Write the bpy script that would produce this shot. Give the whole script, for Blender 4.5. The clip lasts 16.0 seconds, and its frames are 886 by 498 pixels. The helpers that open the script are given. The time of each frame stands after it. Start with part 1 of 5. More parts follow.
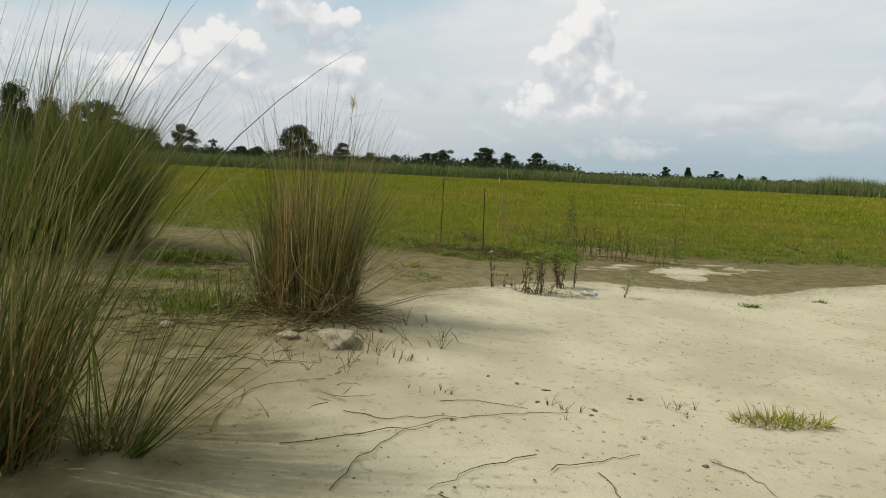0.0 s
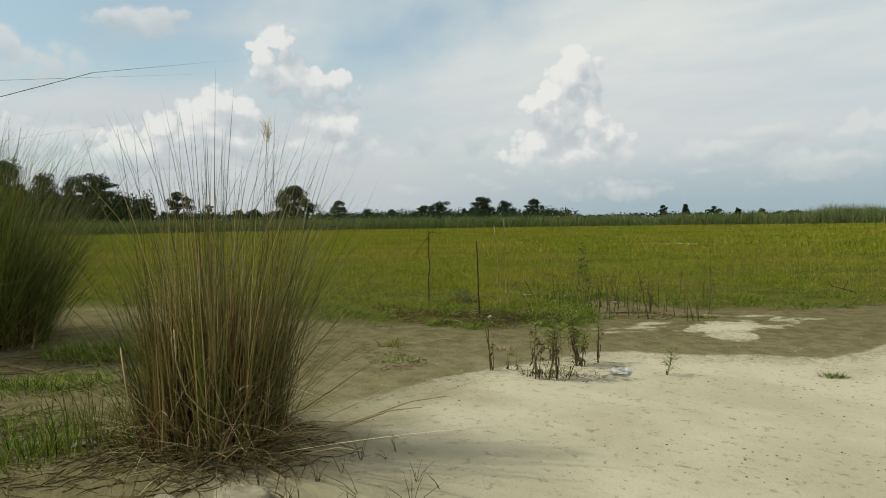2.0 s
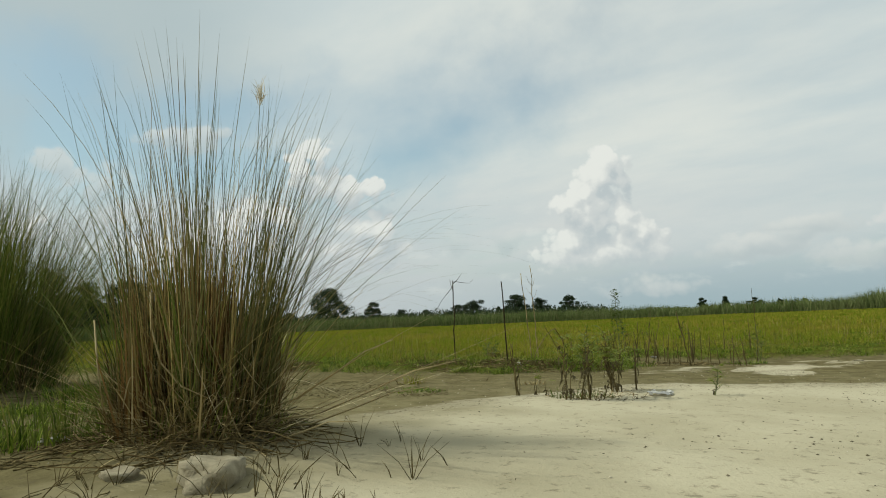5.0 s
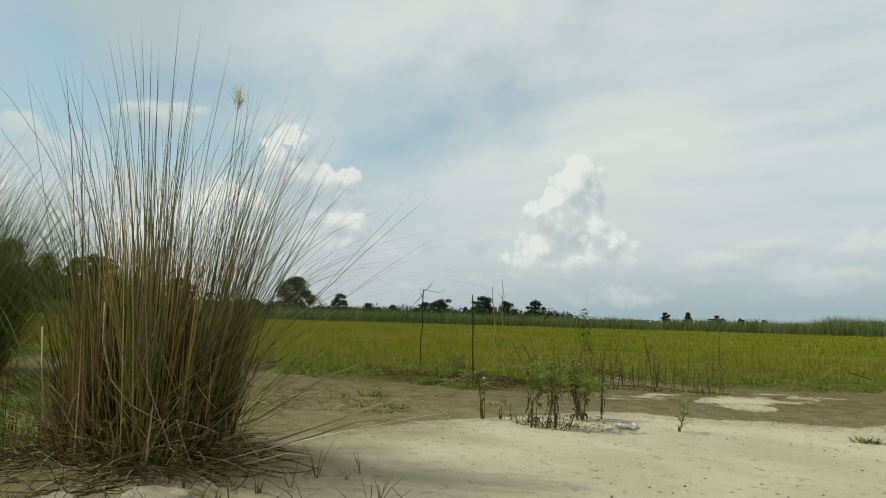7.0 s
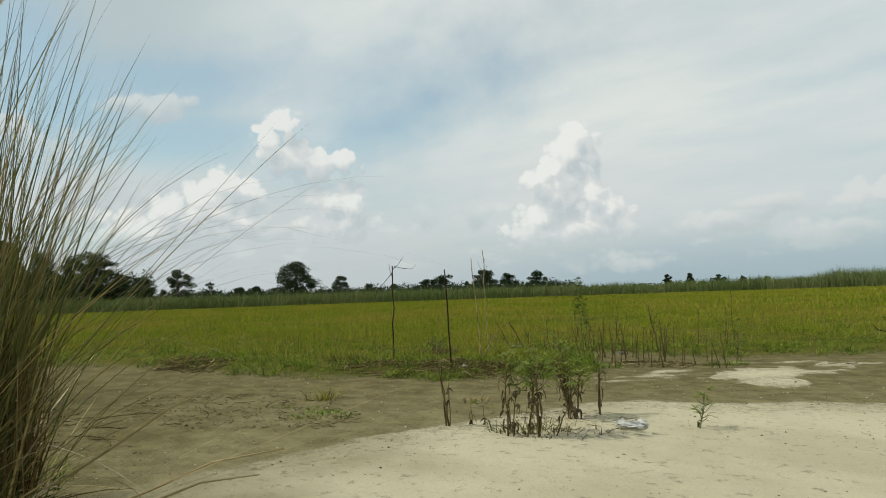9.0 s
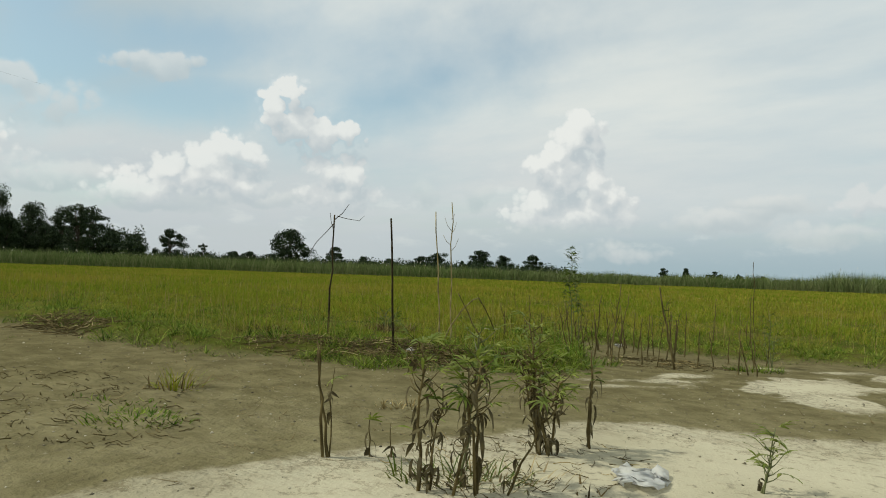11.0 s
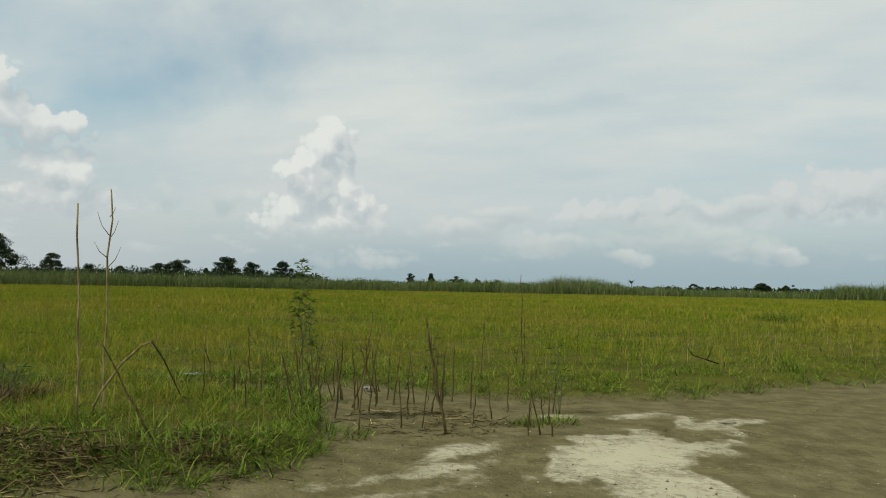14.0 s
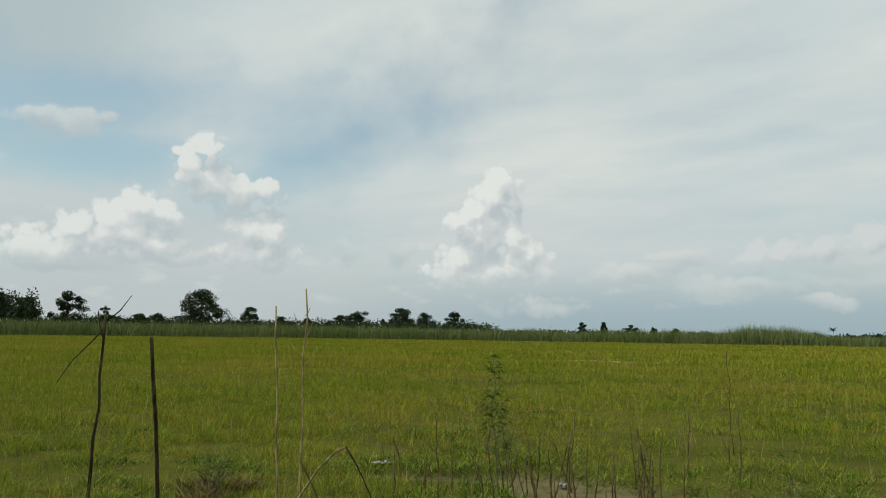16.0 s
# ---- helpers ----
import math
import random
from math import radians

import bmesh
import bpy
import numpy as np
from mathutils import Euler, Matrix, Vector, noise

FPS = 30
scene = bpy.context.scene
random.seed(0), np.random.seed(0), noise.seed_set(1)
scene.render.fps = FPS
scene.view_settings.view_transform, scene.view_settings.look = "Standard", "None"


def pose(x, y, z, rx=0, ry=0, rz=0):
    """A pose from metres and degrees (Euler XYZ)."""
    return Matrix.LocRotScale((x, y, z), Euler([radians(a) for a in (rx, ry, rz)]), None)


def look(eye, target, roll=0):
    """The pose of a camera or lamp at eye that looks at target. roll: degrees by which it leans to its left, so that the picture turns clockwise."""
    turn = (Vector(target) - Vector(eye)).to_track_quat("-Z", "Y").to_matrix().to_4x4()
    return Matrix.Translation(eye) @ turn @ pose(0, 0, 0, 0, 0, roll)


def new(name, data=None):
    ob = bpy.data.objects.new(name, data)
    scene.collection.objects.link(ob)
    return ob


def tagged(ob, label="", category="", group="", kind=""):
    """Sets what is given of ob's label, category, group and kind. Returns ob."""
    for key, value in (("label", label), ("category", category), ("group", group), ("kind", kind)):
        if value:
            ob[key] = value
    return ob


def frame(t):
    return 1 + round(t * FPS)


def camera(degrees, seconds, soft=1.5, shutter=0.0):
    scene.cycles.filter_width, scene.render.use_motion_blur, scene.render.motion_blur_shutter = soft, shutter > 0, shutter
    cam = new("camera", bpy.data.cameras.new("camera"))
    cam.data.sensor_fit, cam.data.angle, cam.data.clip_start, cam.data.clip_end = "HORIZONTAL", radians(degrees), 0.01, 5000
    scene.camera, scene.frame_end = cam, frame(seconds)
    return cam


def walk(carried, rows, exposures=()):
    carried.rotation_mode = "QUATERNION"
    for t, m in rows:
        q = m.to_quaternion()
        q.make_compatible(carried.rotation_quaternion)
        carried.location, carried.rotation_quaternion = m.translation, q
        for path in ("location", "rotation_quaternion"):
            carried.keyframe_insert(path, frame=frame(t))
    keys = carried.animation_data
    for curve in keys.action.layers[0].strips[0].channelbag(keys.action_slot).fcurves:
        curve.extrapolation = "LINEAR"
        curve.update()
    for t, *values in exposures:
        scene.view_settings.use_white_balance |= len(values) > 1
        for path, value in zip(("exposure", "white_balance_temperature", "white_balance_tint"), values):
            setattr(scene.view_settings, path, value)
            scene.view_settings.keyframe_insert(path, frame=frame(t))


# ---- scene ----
cam = camera(65.5, 16.0, soft=1.0)

PATH = [
    (0, (8.12, -1.674, 1.48), (6.941, -0.076, 1.249), 2.6),
    (0.5, (7.927, -1.192, 1.46), (6.715, 0.379, 1.203), 1.5),
    (1, (7.629, -0.806, 1.484), (6.519, 0.853, 1.368), 5.1),
    (1.5, (7.387, -0.43, 1.51), (6.295, 1.242, 1.405), -0.5),
    (2, (7.12, 0.028, 1.479), (5.928, 1.633, 1.396), -0.9),
    (2.5, (6.895, 0.405, 1.216), (5.781, 2.064, 1.306), 1.8),
    (3, (6.939, 0.466, 0.856), (5.845, 2.13, 1.041), 1.3),
    (3.5, (6.912, 0.484, 0.788), (5.737, 2.083, 1.036), -0.3),
    (4, (6.949, 0.442, 0.734), (5.741, 2.014, 0.996), -2.8),
    (6.5, (6.98, 0.428, 0.708), (5.664, 1.926, 0.865), -0.9),
    (7, (6.876, 0.509, 0.884), (5.684, 2.102, 1.088), 1.6),
    (7.5, (6.736, 0.61, 0.952), (5.604, 2.258, 1.012), 3.1),
    (8, (6.654, 0.882, 0.999), (5.419, 2.454, 1.066), -1.0),
    (8.5, (6.546, 1.296, 0.973), (5.352, 2.894, 1.108), -2.0),
    (11, (5.569, 3.552, 0.778), (4.378, 5.157, 0.851), 2.0),
    (11.5, (5.294, 3.95, 0.786), (4.093, 5.549, 0.789), 4.6),
    (12, (5.105, 4.373, 0.826), (3.897, 5.966, 0.876), 2.1),
    (12.5, (4.926, 4.769, 0.88), (3.912, 6.492, 0.953), 1.9),
    (13, (4.862, 5.213, 0.907), (4.056, 7.041, 0.994), 0.3),
    (13.5, (4.818, 5.428, 0.939), (4.192, 7.323, 1.066), 2.1),
    (14, (4.749, 5.545, 0.926), (4.195, 7.464, 1.036), 1.1),
    (14.5, (4.718, 5.567, 0.918), (4.134, 7.477, 1.008), 0.8),
    (15, (4.678, 5.572, 0.925), (3.941, 7.428, 1.024), 1.1),
    (15.5, (4.577, 5.589, 0.991), (3.712, 7.391, 1.061), 2.2),
    (16, (4.472, 5.774, 1.234), (3.475, 7.49, 1.476), 0.8),
]
walk(cam, [(t, look(eye, target, roll)) for t, eye, target, roll in PATH], [(0, 0.08, 6600, 10), (0.5, 0.03, 6600, 10), (1.5, 0.0, 6600, 9), (3.0, -0.05, 6650, 2), (7.0, -0.05, 6600, 2), (7.5, 0.0, 6600, 3), (8.0, 0.1, 6600, 3), (8.5, 0.0, 6600, 4), (11.0, 0.0, 6550, 4), (11.5, 0.02, 6550, 4), (12.0, -0.1, 6550, 4), (13.0, -0.1, 6550, 3), (16.0, -0.1, 6550, 3)])

# ---------------------------------------------------------------- ground plan
# u runs to the right of the main view, v away from it; the edges of sand and meadow are given along u.
CU, SU = 0.788, 0.616


def to_xy(u, v):
    return u * CU - v * SU, u * SU + v * CU


def to_uv(x, y):
    return x * CU + y * SU, -x * SU + y * CU


def lattice(ix, iy, seed):
    n = (ix * 374761393 + iy * 668265263 + seed * 1442695041) & 0x7FFFFFFF
    n = ((n ^ (n >> 13)) * 1274126177) & 0x7FFFFFFF
    return ((n ^ (n >> 16)) & 0xFFFF) / 65535.0


def value_noise(x, y, size, seed=1):
    """Smooth noise from 0 to 1 with lumps of that size."""
    x, y = np.asarray(x, float) / size + 500.0, np.asarray(y, float) / size + 500.0
    ix, iy = np.floor(x).astype(np.int64), np.floor(y).astype(np.int64)
    fx, fy = x - ix, y - iy
    fx, fy = fx * fx * (3 - 2 * fx), fy * fy * (3 - 2 * fy)
    low = lattice(ix, iy, seed) * (1 - fx) + lattice(ix + 1, iy, seed) * fx
    top = lattice(ix, iy + 1, seed) * (1 - fx) + lattice(ix + 1, iy + 1, seed) * fx
    return low * (1 - fy) + top * fy


def fbm(x, y, size, seed=1, octaves=4):
    total, weight, norm = 0.0, 1.0, 0.0
    for k in range(octaves):
        total = total + weight * value_noise(x, y, size / 2**k, seed + 17 * k)
        norm, weight = norm + weight, weight * 0.55
    return total / norm


def smooth(a, b, x):
    s = np.clip((np.asarray(x, float) - a) / (b - a), 0, 1)
    return s * s * (3 - 2 * s)


EDGE_U = [-40, -6, 1.0, 2.4, 4.15, 4.9, 5.7, 6.15, 7.05, 7.75, 8.05, 8.3, 8.6, 9.3, 9.65, 10.0, 11.0, 14.0, 40]
EDGE_V = [4.0, 5.5, 7.2, 6.5, 5.1, 4.8, 4.75, 4.55, 4.62, 4.85, 5.5, 6.7, 7.5, 7.5, 7.1, 6.75, 6.5, 6.6, 9.0]
PALE_U = [-20, 3.0, 5.0, 5.6, 6.17, 6.6, 7.1, 7.4, 7.8, 8.5, 9.1, 9.75, 10.3, 10.85, 12.4, 16, 40]
PALE_V = [-9, -2.2, 0.8, 1.55, 2.1, 2.35, 2.75, 3.0, 3.05, 2.87, 2.9, 2.7, 3.0, 3.4, 4.2, 5.0, 8.0]


def meadow(x, y):
    """How far inside the meadow, in metres; below zero on the sand."""
    u, v = to_uv(x, y)
    d = v - np.interp(u, EDGE_U, EDGE_V) + 0.55 * (fbm(x, y, 0.9, 3) - 0.5) + 0.30 * (fbm(x, y, 0.25, 17) - 0.5)
    strip = np.exp(-(((v - 7.5) / 0.38) ** 2)) * smooth(6.7, 7.4, u) * smooth(9.2, 8.6, u)
    d = d - strip * np.clip(d + 0.3, 0, 9)
    return np.maximum(d, np.minimum((-u - 1.2) * 0.7 + 0.8 * (fbm(x, y, 1.5, 5) - 0.5), v + 3.0))


def pale_sand(x, y):
    """About how far inside the dry pale sand, in metres."""
    u, v = to_uv(x, y)
    d = np.interp(u, PALE_U, PALE_V) - v + 0.25 * (fbm(x, y, 0.7, 9) - 0.5)
    for cu, cv, ru, rv, turn in ((9.68, 4.75, 0.95, 0.46, 0.45), (9.32, 4.12, 0.40, 0.42, 0.0), (8.78, 5.10, 0.36, 0.10, 0.5), (8.4, 4.68, 0.45, 0.10, 0.25), (8.15, 4.35, 0.3, 0.06, 0.3),
                                 (11.0, 5.35, 0.4, 0.1, 0.1), (10.5, 5.8, 0.3, 0.08, 0.2), (10.0, 5.95, 0.16, 0.09, 0.0)):
        c, s = math.cos(turn), math.sin(turn)
        a, b = ((u - cu) * c + (v - cv) * s) / ru, (-(u - cu) * s + (v - cv) * c) / rv
        r = np.sqrt(a * a + b * b) + (2.1 if rv > 0.3 else 2.4) * (fbm(x, y, 0.42 if rv > 0.3 else 0.22, 13, 5) - 0.5)
        d = np.maximum(d, (1 - r) * rv * 1.5)
    return d


def ground_z(x, y):
    x, y = np.asarray(x, float), np.asarray(y, float)
    u, v = to_uv(x, y)
    near = np.exp(-((u - 6) ** 2 + (v - 2) ** 2) / 900.0)
    z = np.clip(0.12 - 0.03 * (u - 4.5), -0.03, 0.14) * near
    z = z + 0.035 * (fbm(x, y, 1.4, 2) - 0.5) * near + 0.016 * (fbm(x, y, 0.28, 7) - 0.5) * near
    z = z + 0.07 * smooth(-0.05, 0.35, meadow(x, y)) + 0.005 * smooth(-0.02, 0.05, pale_sand(x, y)) + 0.009 * (fbm(x, y, 0.18, 19, 2) - 0.5) * near * (0.4 + 0.6 * smooth(0.1, -0.1, pale_sand(x, y)))
    for cx, cy, r, h in ((3.62, 2.52, 0.75, 0.09), (-1.7, 2.7, 1.4, 0.12), (5.0, -0.45, 0.8, 0.06)):
        z = z + h * np.exp(-(((x - cx) ** 2 + (y - cy) ** 2) / r**2))
    return z


# ---------------------------------------------------------------- light
SUN_AZ, SUN_EL = 232.0, 47.0
sun_way = Vector((math.sin(radians(SUN_AZ)) * math.cos(radians(SUN_EL)), math.cos(radians(SUN_AZ)) * math.cos(radians(SUN_EL)), math.sin(radians(SUN_EL))))
sun = new("sun", bpy.data.lights.new("sun", "SUN"))
sun.data.energy, sun.data.angle, sun.data.color = 3.3, radians(2.0), (1.0, 0.95, 0.86)
sun.matrix_world = look(sun_way * 60, (0, 0, 0))


class Nodes:
    """Short ways to add nodes to one tree; a socket or a number goes in wherever a value does."""

    def __init__(self, tree):
        self.tree = tree

    def put(self, kind, out=0, op="", attribute="", **values):
        node = self.tree.nodes.new(kind)
        if op and kind == "ShaderNodeTexVoronoi":
            node.feature = op
        elif op:
            node.operation = op
        if attribute:
            node.attribute_name = attribute
        for key, value in values.items():
            self.join(value, node.inputs[int(key[1:]) if key[1:].isdigit() else key.replace("_", " ")])
        return node.outputs[out]

    def join(self, value, socket):
        if isinstance(value, bpy.types.NodeSocket):
            self.tree.links.new(value, socket)
        else:
            socket.default_value = value

    def math(self, op, a, b=0.0, c=0.0):
        return self.put("ShaderNodeMath", op=op, i0=a, i1=b, i2=c)

    def mix(self, f, a, b):
        node = self.tree.nodes.new("ShaderNodeMix")
        node.data_type = "RGBA"
        for value, n in ((f, 0), (a, 6), (b, 7)):
            self.join(value, node.inputs[n])
        return node.outputs[2]

    def ramp(self, x, a, b, to0=0.0, to1=1.0):
        node = self.tree.nodes.new("ShaderNodeMapRange")
        node.interpolation_type = "SMOOTHSTEP"
        for n, value in enumerate((x, a, b, to0, to1)):
            self.join(value, node.inputs[n])
        return node.outputs[0]

    def noise(self, vector, scale, detail=4.0, rough=0.55, out=0):
        return self.put("ShaderNodeTexNoise", out, Vector=vector, Scale=scale, Detail=detail, Roughness=rough)


# clouds: azimuth and height in degrees, half width, half height, and for thin ones how dense
CUMULUS = [
    (-25.3, 12.6, 1.24, 1.12), (-26.5, 11.2, 1.43, 1.31), (-24.4, 11.2, 0.95, 1.21), (-27.6, 9.9, 1.43, 1.22), (-28.9, 9.1, 1.05, 0.94), (-27.0, 8.3, 2.18, 1.78), (-24.6, 7.9, 1.32, 1.21), (-23.2, 6.5, 1.31, 1.21),
    (-22.1, 5.2, 0.93, 1.11), (-25.4, 5.6, 2.91, 1.59), (-28.7, 6.0, 1.51, 1.6), (-28.0, 4.7, 2.54, 1.03), (-49.6, 14.4, 0.98, 0.95), (-50.3, 12.9, 1.33, 1.21), (-49.1, 11.8, 2.14, 1.31), (-46.9, 11.2, 2.35, 1.24),
    (-45.1, 11.1, 1.01, 0.99), (-46.3, 8.3, 1.71, 1.07), (-44.7, 7.7, 1.46, 1.17), (-45.4, 6.3, 2.8, 1.17, 0.8), (-54.5, 9.1, 1.52, 1.09), (-53.0, 9.0, 1.2, 0.85), (-56.2, 8.1, 1.49, 1.07), (-58.3, 7.3, 1.29, 0.8),
    (-55.1, 7.1, 3.51, 1.41), (-53.1, 6.6, 1.92, 1.27), (-61.1, 6.0, 1.94, 0.93, 0.8), (-60.0, 5.9, 3.79, 1.09, 0.8), (-5.6, 6.1, 1.1, 1.0), (-3.9, 6.5, 0.94, 0.69, 0.9), (-1.4, 6.7, 1.14, 0.83, 0.9), (2.2, 7.0, 1.18, 0.88),
    (10.3, 7.4, 0.83, 0.67), (11.7, 6.4, 2.2, 0.73, 0.8), (13.3, 7.8, 1.1, 0.65), (14.6, 7.6, 3.0, 1.4), (20.0, 7.0, 4.0, 1.6), (-73.0, 7.0, 4.0, 1.8, 0.8),
]
SOFT = [
    (-59.2, 5.0, 5.45, 1.17, 0.7), (-61.8, 15.0, 1.96, 1.03, 0.55), (-59.4, 15.1, 2.79, 1.27, 0.6), (-56.8, 15.8, 1.68, 0.97, 0.5), (-66.7, 11.4, 4.4, 1.76, 0.5), (-69.2, 12.9, 1.89, 1.3, 0.6), (-65.4, 6.3, 4.46, 1.17, 0.7), (0.4, 6.0, 4.95, 1.19, 0.7),
    (6.3, 6.3, 3.14, 1.01, 0.7), (-11.5, 5.7, 3.51, 1.13, 0.6), (-1.1, 2.8, 2.21, 0.96, 0.5), (8.2, 3.4, 3.06, 0.99, 0.5), (11.0, 3.0, 1.47, 0.85, 0.6), (-7.3, 3.6, 4.6, 0.99, 0.45), (-22.6, 2.1, 3.51, 0.89, 0.4), (-38.0, 6.6, 1.88, 1.35, 0.45),
    (-33.5, 6.8, 1.5, 1.22, 0.45), (-15.0, 4.6, 5.0, 0.9, 0.6), (3.0, 4.6, 7.0, 1.2, 0.6), (-52.0, 5.6, 7.0, 0.8, 0.5),
]

world = bpy.data.worlds.new("world")
scene.world = world
world.use_nodes = True
world.node_tree.nodes.clear()


def cloud_density():
    """A node group: how deep inside the heaped clouds a direction lies."""
    g = bpy.data.node_groups.new("cloud_density", "ShaderNodeTree")
    for name in ("az", "el", "bumps"):
        g.interface.new_socket(name, in_out="INPUT", socket_type="NodeSocketFloat")
    g.interface.new_socket("density", in_out="OUTPUT", socket_type="NodeSocketFloat")
    k = Nodes(g)
    inp, out = g.nodes.new("NodeGroupInput"), g.nodes.new("NodeGroupOutput")
    top = None
    for az, el, ra, re, *force in CUMULUS:
        ra, re = ra * 1.38, re * 1.38
        dx = k.math("MULTIPLY_ADD", inp.outputs[0], 1 / ra, -az / ra)
        dy = k.math("MULTIPLY_ADD", inp.outputs[1], 1 / re, -el / re)
        r2 = k.math("MULTIPLY_ADD", dx, dx, k.math("MULTIPLY", dy, dy))
        d = k.math("SUBTRACT", 1.0, k.math("SQRT", r2))
        if force:
            d = k.math("MULTIPLY", d, force[0])
        top = d if top is None else k.math("SMOOTH_MAX", top, d, 0.3)
    k.join(k.math("ADD", top, inp.outputs[2]), out.inputs[0])
    return g


def build_sky():
    k = Nodes(world.node_tree)
    way = k.put("ShaderNodeTexCoord", 0)
    part_of = world.node_tree.nodes.new("ShaderNodeSeparateXYZ")
    k.join(way, part_of.inputs[0])
    x, y, z = part_of.outputs
    az = k.math("MULTIPLY", k.math("ARCTAN2", x, y), 57.2958)
    el = k.math("MULTIPLY", k.math("ARCSINE", z), 57.2958)
    # high veil, laid out on a flat layer so that it draws together towards the horizon
    far = k.math("DIVIDE", 1.0, k.math("ADD", k.math("MAXIMUM", z, 0.0), 0.14))
    layer = k.put("ShaderNodeCombineXYZ", X=k.math("MULTIPLY", x, far), Y=k.math("MULTIPLY", y, far), Z=0.0)
    turned = k.put("ShaderNodeMapping", Vector=layer, Rotation=(0, 0, radians(20)), Scale=(0.62, 1.0, 1.0), Location=(0.35, 0.2, 0))
    veil_noise = k.noise(turned, 0.95, 6.0, 0.5)
    veil = k.ramp(veil_noise, 0.25, 0.56, 0.62, 1.0)
    # open blue between the clouds
    gap = None
    for ga, ge, ra, re, slope, force in ((-42.5, 13.3, 6.5, 2.4, 0.30, 0.5), (-57.0, 17.5, 9.0, 2.8, 0.1, 1.0), (-59.0, 12.4, 9.0, 2.2, 0.1, 1.0), (-68.0, 18.5, 5.0, 3.5, 0.0, 1.0), (-66.5, 15.5, 7.0, 4.0, 0.0, 1.1), (-36.5, 16.5, 5.5, 2.2, 0.3, 0.35), (-35.0, 21.0, 6.0, 1.8, 0.4, 0.25)):
        dx = k.math("SUBTRACT", az, ga)
        dy = k.math("SUBTRACT", k.math("SUBTRACT", el, ge), k.math("MULTIPLY", dx, slope))
        dx, dy = k.math("MULTIPLY", dx, 1 / ra), k.math("MULTIPLY", dy, 1 / re)
        d = k.math("SUBTRACT", 1.0, k.math("SQRT", k.math("MULTIPLY_ADD", dx, dx, k.math("MULTIPLY", dy, dy))))
        d = k.math("MULTIPLY", d, force)
        gap = d if gap is None else k.math("MAXIMUM", gap, d)
    gap = k.math("ADD", gap, k.math("MULTIPLY_ADD", k.noise(way, 7.0, 6.0, 0.55), 2.4, -1.2))
    veil = k.math("MULTIPLY", veil, k.ramp(gap, -0.75, 0.95, 1.0, 0.36))
    veil = k.math("MAXIMUM", veil, k.ramp(el, 2.0, 10.5, 1.0, 0.0))
    # heaped clouds: round billows on billows, and the side towards the sun is lit
    def billows(way):
        stir = k.put("ShaderNodeVectorMath", op="MULTIPLY_ADD", i0=k.noise(way, 30.0, 3.0, 0.5, 1), i1=(0.012, 0.012, 0.012), i2=way)
        total = None
        for size, force in ((36.0, 0.55), (80.0, 0.32), (170.0, 0.10)):
            d = k.put("ShaderNodeTexVoronoi", 0, op="F1", Vector=stir, Scale=size)
            d = k.math("MULTIPLY_ADD", k.math("MULTIPLY", d, d), -1.6 * force, 0.45 * force)
            total = d if total is None else k.math("ADD", total, d)
        return k.math("ADD", total, k.math("MULTIPLY_ADD", k.noise(way, 55.0, 5.0, 0.55), 0.44, -0.22))

    warp = world.node_tree.nodes.new("ShaderNodeSeparateColor")
    k.join(k.noise(way, 14.0, 4.0, 0.5, 1), warp.inputs[0])
    waz = k.math("ADD", az, k.math("MULTIPLY_ADD", warp.outputs[0], 2.4, -1.2))
    wel = k.math("ADD", el, k.math("MULTIPLY_ADD", warp.outputs[1], 1.8, -0.9))
    shifted = k.put("ShaderNodeVectorMath", op="ADD", i0=way, i1=(-0.006, -0.003, 0.009))
    group = cloud_density()

    def density(a, e, b):
        node = world.node_tree.nodes.new("ShaderNodeGroup")
        node.node_tree = group
        for n, value in enumerate((a, e, b)):
            k.join(value, node.inputs[n])
        return node.outputs[0]

    here_bumps, ahead_bumps = billows(way), billows(shifted)
    here = density(waz, wel, here_bumps)
    ahead = density(k.math("ADD", waz, -0.7), k.math("ADD", wel, 1.5), k.math("MULTIPLY_ADD", ahead_bumps, 0.6, k.math("MULTIPLY", here_bumps, 0.4)))
    lit = k.math("MULTIPLY", k.ramp(k.math("SUBTRACT", here, ahead), -0.75, 0.85), k.math("MULTIPLY", k.ramp(az, -16.0, -7.0, 1.0, 0.66), k.ramp(az, -48.0, -36.0, 0.90, 1.0)))
    heap = k.ramp(here, -0.10, k.math("MULTIPLY_ADD", lit, -0.12, 0.40))
    # thin soft clouds, whiter along their upper side
    wisp_az = k.math("ADD", az, k.math("MULTIPLY_ADD", warp.outputs[0], 6.0, -3.0))
    wisp_el = k.math("ADD", el, k.math("MULTIPLY_ADD", warp.outputs[1], 3.6, -1.8))
    wisp = under = None
    for wa, we, ra, re, force in SOFT:
        dx = k.math("MULTIPLY_ADD", wisp_az, 1 / ra, -wa / ra)
        dy = k.math("MULTIPLY_ADD", wisp_el, 1 / re, -we / re)
        d = k.math("MULTIPLY", k.ramp(k.math("MULTIPLY_ADD", dx, dx, k.math("MULTIPLY", dy, dy)), 0.0, 1.7, 1.0, 0.0), force)
        b = k.math("MULTIPLY", d, dy)
        wisp, under = (d, b) if wisp is None else (k.math("MAXIMUM", wisp, d), k.math("ADD", under, b))
    wisp = k.math("MULTIPLY", k.ramp(k.math("MULTIPLY_ADD", here_bumps, 0.35, wisp), 0.05, 0.55), 0.85)
    # lower scattered heaps, all round
    band = k.put("ShaderNodeCombineXYZ", X=k.math("MULTIPLY", az, 0.10), Y=k.math("MULTIPLY", el, 0.24), Z=0.0)
